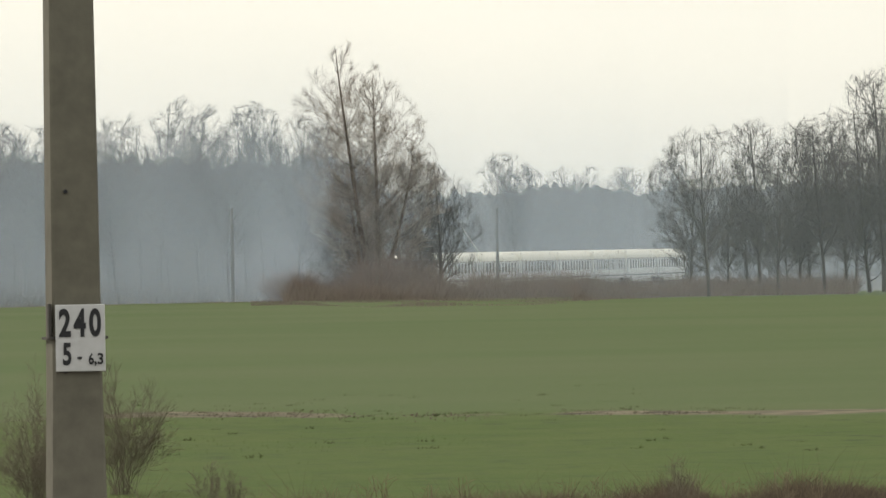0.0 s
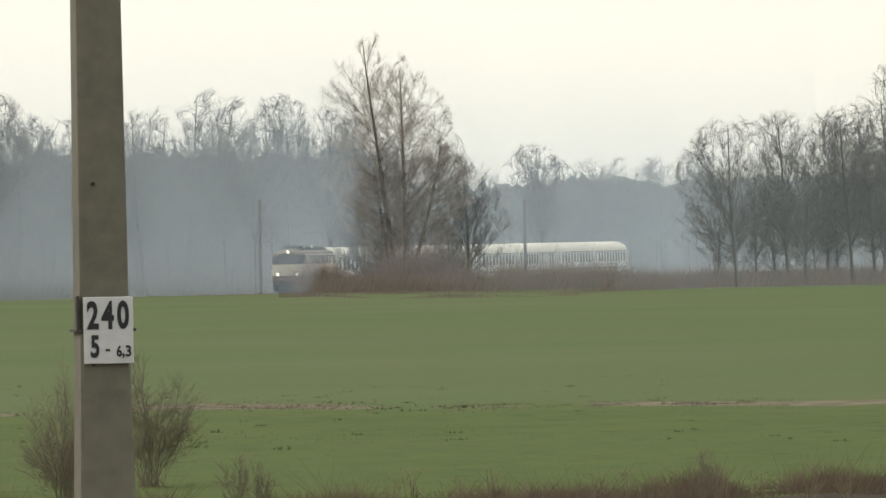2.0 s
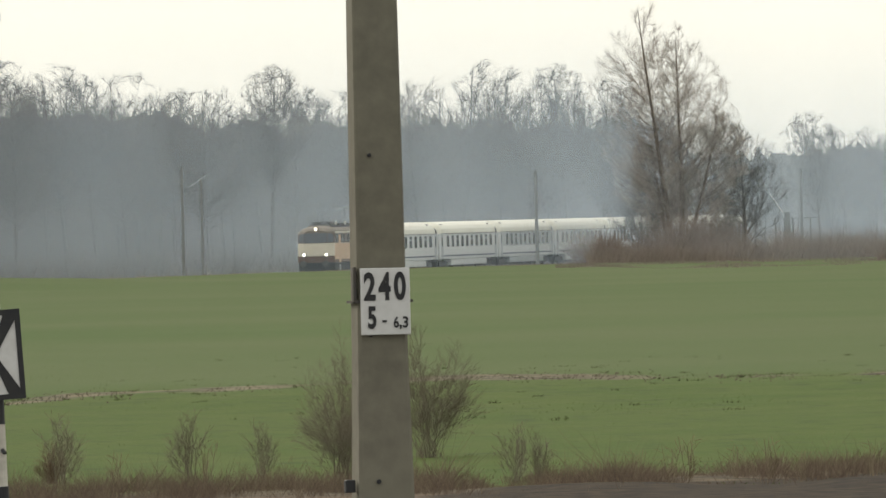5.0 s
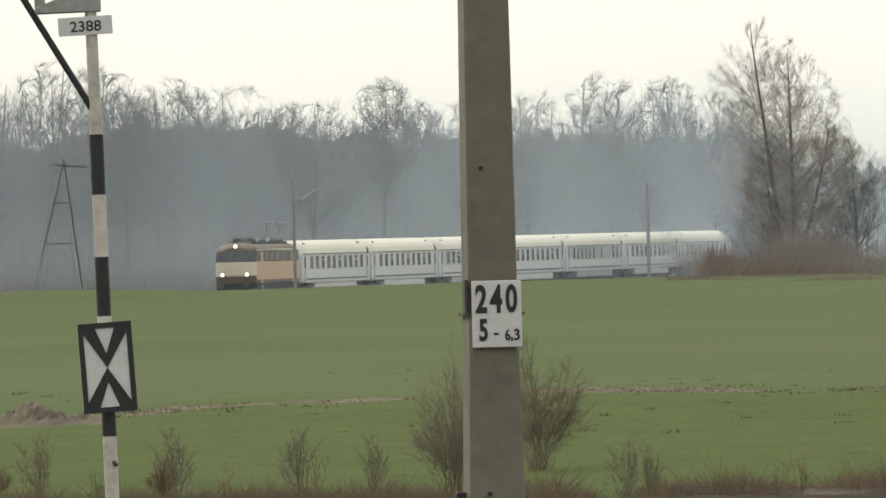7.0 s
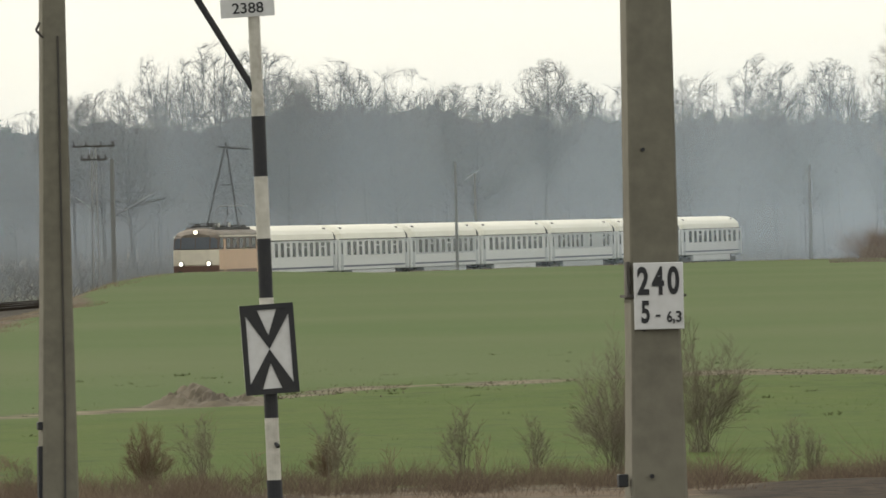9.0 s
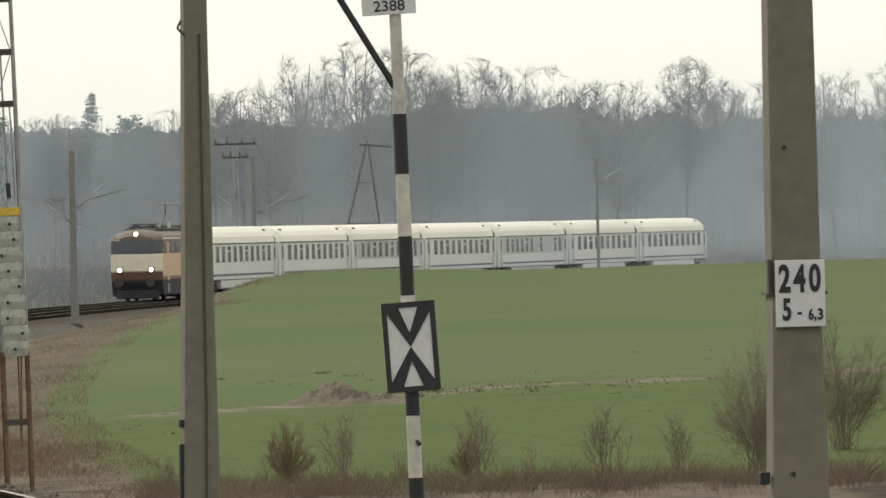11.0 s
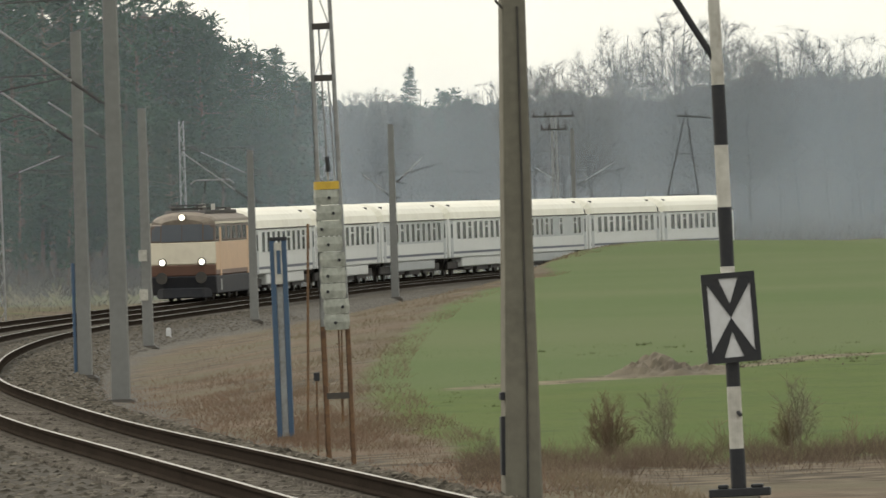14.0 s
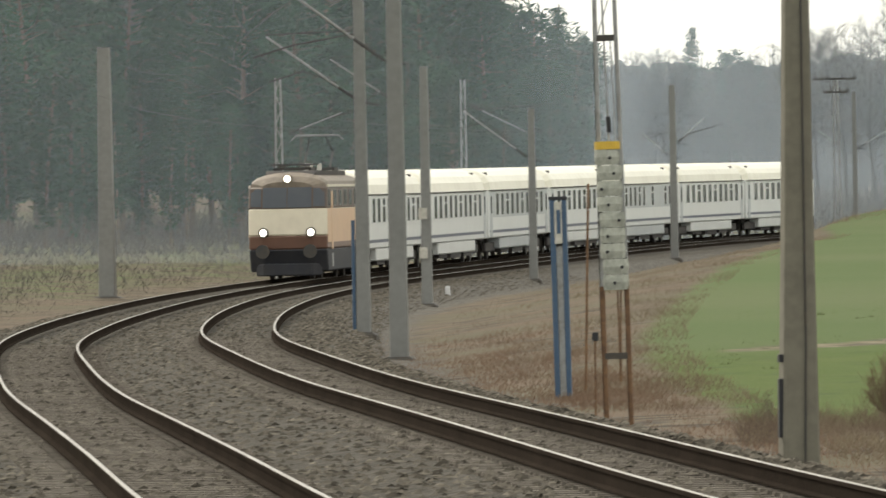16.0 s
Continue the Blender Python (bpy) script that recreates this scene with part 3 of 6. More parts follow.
def locomotive():
    """A boxy electric locomotive with raked cabs; front at x = 0."""
    c = new("locomotive")
    a, b = -LOCO + 0.6, -0.6

    def layer(name, z0, z1, half, front0, front1, material, parent, label="", bev=0.05):
        """A slab of the body whose ends are set back by front0 below and front1 above, with slanted corners."""
        bm = bmesh.new()
        rings = []
        for z, f in ((z0, front0), (z1, front1)):
            plan = ((a + f, 0.92), (a + f + 0.3, half), (b - f - 0.3, half), (b - f, 0.92), (b - f, -0.92), (b - f - 0.3, -half), (a + f + 0.3, -half), (a + f, -0.92))
            rings.append([bm.verts.new((x, y, z)) for x, y in plan])
        n = 8
        for k in range(n):
            bm.faces.new((rings[0][k], rings[0][(k + 1) % n], rings[1][(k + 1) % n], rings[1][k]))
        bm.faces.new(rings[0][::-1])
        bm.faces.new(rings[1])
        return part(name, bm, material, parent, label, bev)

    layer("lower_body", 1.12, 1.62, 1.46, 0.10, 0.0, LOCO_BROWN, c, "maroon lower body")
    mid = layer("middle_body", 1.62, 2.62, 1.46, 0.0, 0.05, LOCO_CREAM, c, "cream cab front")
    for side in (-1, 1):
        part("side_panel", boxes((a + 0.45, b - 0.45, min(side * 1.44, side * 1.468), max(side * 1.44, side * 1.468), 1.36, 2.60)), LOCO_ORANGE, mid, "orange side panel")
    up = layer("upper_body", 2.62, 3.42, 1.46, 0.05, 0.32, LOCO_DARK, c, "dark brown window band")
    hull("roof", [arch(a + 0.36, 0.95, 3.38, 3.62), arch(a + 0.75, 1.42, 3.40, 3.82), arch(a + 1.2, 1.46, 3.40, 3.96), arch(b - 1.2, 1.46, 3.40, 3.96), arch(b - 0.75, 1.42, 3.40, 3.82), arch(b - 0.36, 0.95, 3.38, 3.62)], LOCO_ROOF, c, "sooty cream rounded roof")
    part("roof_edge", boxes((a + 0.75, b - 0.75, -1.475, -1.43, 3.40, 3.50), (a + 0.75, b - 0.75, 1.43, 1.475, 3.40, 3.50)), LOCO_CREAM, c, "cream roof edge")
    layer("roof_well", 3.86, 4.02, 0.95, 1.6, 1.9, UNDER, c)
    layer("skirt", 0.30, 1.12, 1.45, 0.45, 0.05, LOCO_SKIRT, c, "black skirt and snowplough")
    for s, e in ((1, b), (-1, a)):
        for yw in (-0.46, 0.46):
            bm = bmesh.new()
            q = [(e - s * 0.045, yw - 0.445, 2.66), (e - s * 0.045, yw + 0.445, 2.66), (e - s * 0.30, yw + 0.44, 3.40), (e - s * 0.30, yw - 0.44, 3.40)]
            f = bm.faces.new([bm.verts.new(p) for p in q])
            bmesh.ops.solidify(bm, geom=[f], thickness=0.04)
            part("windscreen", bm, WINDSCREEN, up, "windscreen with the sky's grey reflection in its colour")
        for sy in (-1, 1):
            bm = bmesh.new()
            q = [(e - s * 0.075, sy * 0.97, 2.70), (e - s * 0.31, sy * 1.38, 2.70), (e - s * 0.55, sy * 1.36, 3.36), (e - s * 0.32, sy * 0.97, 3.36)]
            f = bm.faces.new([bm.verts.new(p) for p in q])
            bmesh.ops.solidify(bm, geom=[f], thickness=0.05)
            part("corner_window", bm, WINDSCREEN, up, "corner window with the sky's grey reflection in its colour")
        for yl in (-0.88, 0.88):
            lampb = part("headlamp", rods(((e - s * 0.05, yl, 1.74), (e + s * 0.10, yl, 1.74), 0.19), n=14), DARK_STEEL, mid)
            part("lens", rods(((e + s * 0.10, yl, 1.74), (e + s * 0.12, yl, 1.74), 0.135), n=14), LIGHT_ON if s > 0 else GLASS, lampb, "lit headlamp" if s > 0 else "")
        top = part("roof_headlamp", rods(((e - s * 0.9, 0, 3.72), (e - s * 0.34, 0, 3.72), 0.18), n=14), LOCO_ROOF, up)
        part("lens", rods(((e - s * 0.34, 0, 3.72), (e - s * 0.30, 0, 3.72), 0.13), n=14), LIGHT_ON if s > 0 else GLASS, top, "lit headlamp" if s > 0 else "")
        bm = boxes((min(e - s * 0.6, e - s * 0.1), max(e - s * 0.6, e - s * 0.1), -1.25, 1.25, 0.14, 0.6))
        for v in bm.verts:
            if (v.co.x - e) * s > -0.2 and abs(v.co.y) > 1:
                v.co.y *= 0.72
        part("snowplough", bm, LOCO_SKIRT, c, bevel=0.05)
        for yb in (-0.88, 0.88):
            part("buffer", rods(((e - s * 0.1, yb, 1.05), (e + s * 0.42, yb, 1.05), 0.11), ((e + s * 0.42, yb, 1.05), (e + s * 0.5, yb, 1.05), 0.26), n=12), DARK_STEEL, c)
    for side in (-1, 1):
        lo, hi = min(side * 1.44, side * 1.475), max(side * 1.44, side * 1.475)
        for x0, x1 in ((a + 0.75, a + 1.7), (b - 1.7, b - 0.75)):
            part("cab_window", boxes((x0, x1, lo, hi, 2.72, 3.32)), GLASS, up, bevel=0.01)
        for k in range(5):
            xm = a + 3.6 + k * 2.1
            part("side_window", boxes((xm - 0.55, xm + 0.55, lo, hi, 2.72, 3.30)), GLASS, up, bevel=0.01)
        for xd in (a + 2.3, b - 2.3):
            part("cab_door", boxes((xd - 0.33, xd + 0.33, lo, hi, 1.1, 3.25)), LOCO_ORANGE, mid, bevel=0.01)
        part("step", boxes((b - 2.6, b - 2.0, min(side * 1.40, side * 1.47), max(side * 1.40, side * 1.47), 0.45, 0.95)), GREY_STEEL, c, "grey cab step")
        part("battery_box", boxes((-10.2, -6.5, min(side * 0.9, side * 1.38), max(side * 0.9, side * 1.38), 0.3, 1.0)), UNDER, c, bevel=0.04)
    for x in (a + 3.2, b - 3.2):
        bogie(c, x, 0.6, 3.0)
    for xp, raised in ((a + 2.9, True), (b - 3.2, False)):
        frame_part = part("pantograph", boxes((xp - 0.8, xp + 0.8, -0.7, -0.6, 4.02, 4.14), (xp - 0.8, xp + 0.8, 0.6, 0.7, 4.02, 4.14), (xp - 0.8, xp - 0.7, -0.7, 0.7, 4.05, 4.14), (xp + 0.7, xp + 0.8, -0.7, 0.7, 4.05, 4.14)), DARK_STEEL, c)
        if raised:
            for yy in (-0.5, 0.5):
                part("pantograph_arm", rods(((xp + 0.6, yy, 4.12), (xp - 0.9, yy, 4.75), 0.035), ((xp - 0.9, yy, 4.75), (xp + 0.1, yy * 0.6, 5.35), 0.03)), DARK_STEEL, frame_part)
            part("collector_bow", rods(((xp + 0.1, -0.8, 5.38), (xp + 0.1, 0.8, 5.38), 0.045), ((xp + 0.1, 0.8, 5.38), (xp + 0.1, 1.0, 5.2), 0.035), ((xp + 0.1, -0.8, 5.38), (xp + 0.1, -1.0, 5.2), 0.035)), GREY_STEEL, frame_part)
        else:
            part("folded_arm", boxes((xp - 0.9, xp + 0.9, -0.5, -0.42, 4.15, 4.22), (xp - 0.9, xp + 0.9, 0.42, 0.5, 4.15, 4.22), (xp - 0.1, xp + 0.1, -0.9, 0.9, 4.22, 4.28)), DARK_STEEL, frame_part)
    for xk in (-5.5, -7.0, -10.5):
        part("roof_insulator", rods(((xk, 0.3, 4.0), (xk, 0.3, 4.3), 0.09), n=8), OFF_WHITE, c)
    return c


# distance run along the curve, tabulated once
CHAIN = [(0.0, 30.0)]
while CHAIN[-1][1] < 1200:
    y = CHAIN[-1][1]
    CHAIN.append((CHAIN[-1][0] + math.hypot(track_x(y + 1) - track_x(y), 1.0), y + 1))


def on_track(s):
    k = min(max(int(s * 0.97), 0), len(CHAIN) - 2)
    while k < len(CHAIN) - 2 and CHAIN[k + 1][0] < s:
        k += 1
    while k > 0 and CHAIN[k][0] > s:
        k -= 1
    (s0, y0), (s1, _) = CHAIN[k], CHAIN[k + 1]
    y = y0 + (s - s0) / (s1 - s0)
    return Vector((track_x(y), y, rail_z(y) + tilt(-GAP, y)))


SPEED = 33.78     # metres a second
FRONT_AT_END = 303.0


def vehicle_rows(ahead, length):
    """The poses of a vehicle whose front runs so many metres behind the train's front."""
    rows = []
    for k in range(33):
        t = k * 0.5
        s = FRONT_AT_END + SPEED * (16 - t) + ahead
        p, q = on_track(s + 3), on_track(s + length - 3)
        d = (p - q).normalized()
        side = Vector((0, 0, 1)).cross(d).normalized()
        m = Matrix((d, side, d.cross(side))).transposed().to_4x4()
        m.translation = p + d * 3
        rows.append((t, m))
    return rows


train = [(tagged(locomotive(), "cream, orange and maroon electric locomotive with lit headlamps", "locomotive"), 0.0, LOCO)]
kinds = (0, 0, 1, 0, 2, 0, 0)
made = {k: coach(k) for k in (0, 1, 2)}
used = set()
for k, kind in enumerate(kinds):
    one = copy_thing(made[kind], Matrix()) if kind in used else made[kind]
    used.add(kind)
    tagged(one, ("white passenger coach with grey window band and cream roof", "white passenger coach with grey skirt and cream roof", "white dining coach with few windows and cream roof")[kind], "railway coach", "coaches of the train")
    train.append((one, LOCO + 0.1 + k * (LONG + 0.05), LONG))


def motions():
    for thing, behind, length in train:
        walk(thing, vehicle_rows(behind, length))


# ---- poles and signs beside the track ----
def foot(bearing, drop):
    """The distance at which the ground shows at that drop in that bearing."""
    y = 55.0
    while y < 1500:
        p = spot(bearing, y)
        if LEVEL + (EYE[2] - p.z) / (y * UNIT) <= drop:
            return y
        y *= 1.004
    return y


def prism(levels, cut=0.0):
    """A bmesh with square cross-sections, each (z, half width, half depth), with chamfered corners."""
    bm = bmesh.new()
    rings = []
    for z, a, b in levels:
        c = min(a, b) * cut
        shape = [(-a + c, -b), (a - c, -b), (a, -b + c), (a, b - c), (a - c, b), (-a + c, b), (-a, b - c), (-a, -b + c)] if cut else [(-a, -b), (a, -b), (a, b), (-a, b)]
        rings.append([bm.verts.new((x, y, z)) for x, y in shape])
    n = len(rings[0])
    for lo, hi in zip(rings, rings[1:]):
        for k in range(n):
            bm.faces.new((lo[k], lo[(k + 1) % n], hi[(k + 1) % n], hi[k]))
    bm.faces.new(rings[0][::-1])
    bm.faces.new(rings[-1])
    return bm


def lettering(text, width, tall, material, parent, m, name="lettering", bold=0.0):
    """Writing as a mesh, of that width and cap height, in the plane y = 0 of its parent, facing -y."""
    cu = bpy.data.curves.new(name, "FONT")
    cu.body, cu.extrude, cu.offset = text, 0.02, bold
    tmp = bpy.data.objects.new(name, cu)
    scene.collection.objects.link(tmp)
    me = bpy.data.meshes.new_from_object(tmp.evaluated_get(bpy.context.evaluated_depsgraph_get()))
    bpy.data.objects.remove(tmp)
    co = np.array([v.co for v in me.vertices])
    lo, hi = co.min(0), co.max(0)
    for v in me.vertices:
        x, z = (v.co.x - lo[0]) / (hi[0] - lo[0]) * width, (v.co.y - lo[1]) / (hi[1] - lo[1]) * tall
        v.co = (x, -0.004 if v.co.z > 0 else 0.001, z)
    me.materials.clear()
    me.materials.append(material)
    return put(name, me, parent, m=m)


def local(thing_at, d, lean=0.0):
    """From bearings and drops at a distance d to x and z of a thing there that leans."""
    k = d * UNIT

    def f(bearing, drop):
        dx, dz = bearing * k - thing_at.x if bearing else 0.0, height(drop, d) - thing_at.z
        c, s = math.cos(radians(lean)), math.sin(radians(lean))
        return dx * c + dz * s, dz * c - dx * s
    return f


def numbered_pole():
    d = 64.0
    at = spot(15, d)
    pole = empty("line_pole", Matrix.Translation(at) @ Matrix.Rotation(radians(9), 4, "Z"), "weathered concrete line pole with a white kilometre plate", "pole", "poles along the line")
    shaft = part("shaft", prism([(-0.5, 0.235, 0.2), (0.9, 0.205, 0.19), (2.2, 0.178, 0.17), (4.2, 0.165, 0.16), (8.3, 0.135, 0.13)], 0.12), CONCRETE, pole)
    for z, x in ((3.62, -0.07), (2.35, -0.09), (5.4, 0.02)):
        part("bolt_hole", rods(((x, -0.19, z), (x, -0.14, z), 0.014), n=8), BLACK_PAINT, shaft, "small dark bolt hole")
    f = local(at, d)
    z0, z1 = f(0, 403)[1], f(0, 285)[1]
    plate = part("kilometre_plate", boxes((-0.162, 0.192, -0.215, -0.198, z0, z1)), WHITE_PAINT, pole, "white plate with black kilometre numbers", 0.004)
    u = (z1 - z0) / 118

    def write(text, x, z, w, h, bold):
        lettering(text, w * u, h * u, BLACK_PAINT, plate, Matrix.Translation((-0.162 + x * u, -0.2175, z1 - z * u)), bold=bold)
    write("2", 6, 57, 21, 50, 0.032)
    write("4", 32, 57, 22, 50, 0.032)
    write("0", 60, 57, 21, 50, 0.032)
    write("5", 12, 107, 15, 40, 0.032)
    write("-", 38, 96, 8, 4, 0.0)
    write("6", 58, 106, 9, 20, 0.022)
    write(",", 68, 109, 4, 9, 0.015)
    write("3", 74, 106, 10, 20, 0.022)
    part("plate_clamp", boxes((-0.207, -0.185, -0.19, -0.10, z1 - 0.24, z1 + 0.01)), DARK_STEEL, pole, bevel=0.004)
    z2 = f(0, 669)[1]
    part("cable_box", boxes((-0.285, -0.215, -0.12, -0.03, z2 - 0.045, z2 + 0.045)), BLACK_PAINT, pole, "small black cable box", 0.006)
    part("bolt_hole", rods(((-0.06, -0.215, z2 + 0.03), (-0.06, -0.17, z2 + 0.03), 0.016), n=8), BLACK_PAINT, shaft)
    part("steel_band", boxes((-0.20, 0.215, -0.197, 0.19, z1 - 0.245, z1 - 0.225)), DARK_STEEL, pole)


def tapered_pole():
    d = 93.0
    at = spot(-1043, d)
    pole = empty("line_pole", Matrix.Translation(at) @ Matrix.Rotation(radians(0.5), 4, "Y") @ Matrix.Rotation(radians(14), 4, "Z"), "tall tapered concrete line pole with a cable", "pole", "poles along the line")
    part("shaft", prism([(-0.4, 0.205, 0.17), (2.8, 0.150, 0.14), (5.4, 0.122, 0.12), (9.0, 0.09, 0.09)], 0.15), CONCRETE, pole)
    part("cable", rods(((0.03, -0.185, 0.05), (0.05, -0.165, 1.5), 0.011), ((0.05, -0.165, 1.5), (0.03, -0.135, 5.3), 0.011)), DARK_STEEL, pole, "thin dark cable")
    f = local(at, d)
    for a, b in ((543, 557), (586, 690)):
        part("cable_clamp", boxes((-0.225, -0.175, -0.12, -0.02, f(0, b)[1], f(0, a)[1])), BLACK_PAINT, pole, bevel=0.006)
    part("hook", rods(((-0.11, -0.1, 5.28), (-0.19, -0.1, 5.36), 0.014), ((-0.19, -0.1, 5.36), (-0.15, -0.1, 5.44), 0.014)), DARK_STEEL, pole)


def marker_post():
    d = 88.0
    at = spot(-657, d)
    lean = 1.26
    sign = empty("railway_marker", Matrix.Translation(at) @ Matrix.Rotation(radians(-lean), 4, "Y"), "black and white banded post with a chevron board", "railway sign")
    f = local(at, d, lean)
    top = f(-677, -235)[1]
    cuts = [(-235, -25, OFF_WHITE, 0.058), (-25, 10, OFF_WHITE, 0.064), (10, 117, BLACK_PAINT, 0.068), (117, 227, OFF_WHITE, 0.068), (227, 332, BLACK_PAINT, 0.068), (332, 350, OFF_WHITE, 0.07), (350, 545, BLACK_PAINT, 0.068), (545, 655, OFF_WHITE, 0.068), (655, 760, BLACK_PAINT, 0.075)]
    for a, b, mat, r in cuts:
        za, zb = f(-665, a)[1], f(-665, b)[1]
        part("band", rods(((0, 0, max(zb, -0.2)), (0, 0, za), r), n=16), mat, sign, "black band" if mat is BLACK_PAINT else "dirty white band")
    part("collar", rods(((0, 0, f(0, -22)[1]), (0, 0, f(0, -26)[1]), 0.071), n=16), OFF_WHITE, sign)
    z0, z1 = f(-660, 502)[1], f(-660, 343)[1]
    w = 0.262
    board = part("board", boxes((-w, w, -0.115, -0.095, z0, z1)), WHITE_PAINT, sign, "white board with black chevrons")
    board.matrix_basis = Matrix.Rotation(radians(-2.0), 4, "Y") @ Matrix.Rotation(radians(6), 4, "Z")
    board.matrix_basis.translation = Vector((0.075, 0, 0))
    zc, e = (z0 + z1) / 2, 0.052
    for x0, x1, a, b in ((-w, -w + e, z0, z1), (w - e, w, z0, z1), (-w + e, w - e, z0, z0 + e), (-w + e, w - e, z1 - e, z1)):
        part("border", boxes((x0, x1, -0.129, -0.1155, a, b)), BLACK_PAINT, board)
    for s in (-1, 1):
        zt = zc + s * ((z1 - z0) / 2 - e)
        bm = bmesh.new()
        q = [(-w + e, zt), (-w + e + 0.115, zt), (0, zc + s * 0.135), (w - e - 0.115, zt), (w - e, zt), (w - e, zt - s * 0.05), (0, zc), (-w + e, zt - s * 0.05)]
        face = bm.faces.new([bm.verts.new((x, -0.1155, z)) for x, z in q])
        face.normal_update()
        ext = bmesh.ops.extrude_face_region(bm, geom=[face])
        for v in ext["geom"]:
            if isinstance(v, bmesh.types.BMVert):
                v.co.y -= 0.011
        part("chevron", bm, BLACK_PAINT, board)
    p0, p1 = f(-723, -165)[1], f(-723, -198)[1]
    num = part("number_plate", boxes((-0.265, 0.262, -0.085, -0.07, p0, p1)), WHITE_PAINT, sign, "small white plate with a black number", 0.003)
    num.matrix_basis = Matrix.Rotation(radians(-1.2), 4, "Y")
    num.matrix_basis.translation = Vector((0.06, 0, 0))
    lettering("2388", 0.305, 0.105, BLACK_PAINT, num, Matrix.Translation((-0.15, -0.0865, p0 + 0.035)), bold=0.012)
    b0, b1 = f(-687, -36), f(-860, -337)
    part("brace", rods(((b0[0] + 0.03, 0.0, b0[1]), (b1[0], 0.0, b1[1]), 0.034), n=10), BLACK_PAINT, sign, "black slanting brace")
    a0, a1 = f(-665, -207), f(-778, -212)
    bm = boxes((a1[0], a0[0] + 0.02, -0.09, 0.09, a0[1], a0[1] + 0.30))
    for v in bm.verts:
        if v.co.x < a1[0] + 0.1 and v.co.z > a0[1] + 0.1:
            v.co.z = a0[1] + 0.06
    part("arm", bm, GREY_STEEL, sign, "grey steel gusset plate", 0.01)
    part("arm_stub", boxes((a1[0], a1[0] + 0.10, -0.07, 0.07, a0[1] + 0.05, a0[1] + 0.75)), GREY_STEEL, sign, "grey steel upright on the arm", 0.008)
    zf = max(0.1, f(0, 734)[1])
    part("footing", prism([(-0.3, 0.24, 0.2), (zf - 0.03, 0.2, 0.17)], 0.15), CONCRETE, sign, "weathered concrete footing")
    part("foot_plate", boxes((-0.29, 0.31, -0.12, 0.12, zf - 0.03, zf + 0.05), (-0.2, -0.1, -0.1, 0.1, zf + 0.05, zf + 0.09), (0.12, 0.24, -0.1, 0.1, zf + 0.05, zf + 0.085)), BLACK_PAINT, sign, bevel=0.01)
    part("step_bolt", rods(((0.03, -0.06, f(0, 590)[1]), (0.06, -0.09, f(0, 596)[1]), 0.02), n=6), BLACK_PAINT, sign)


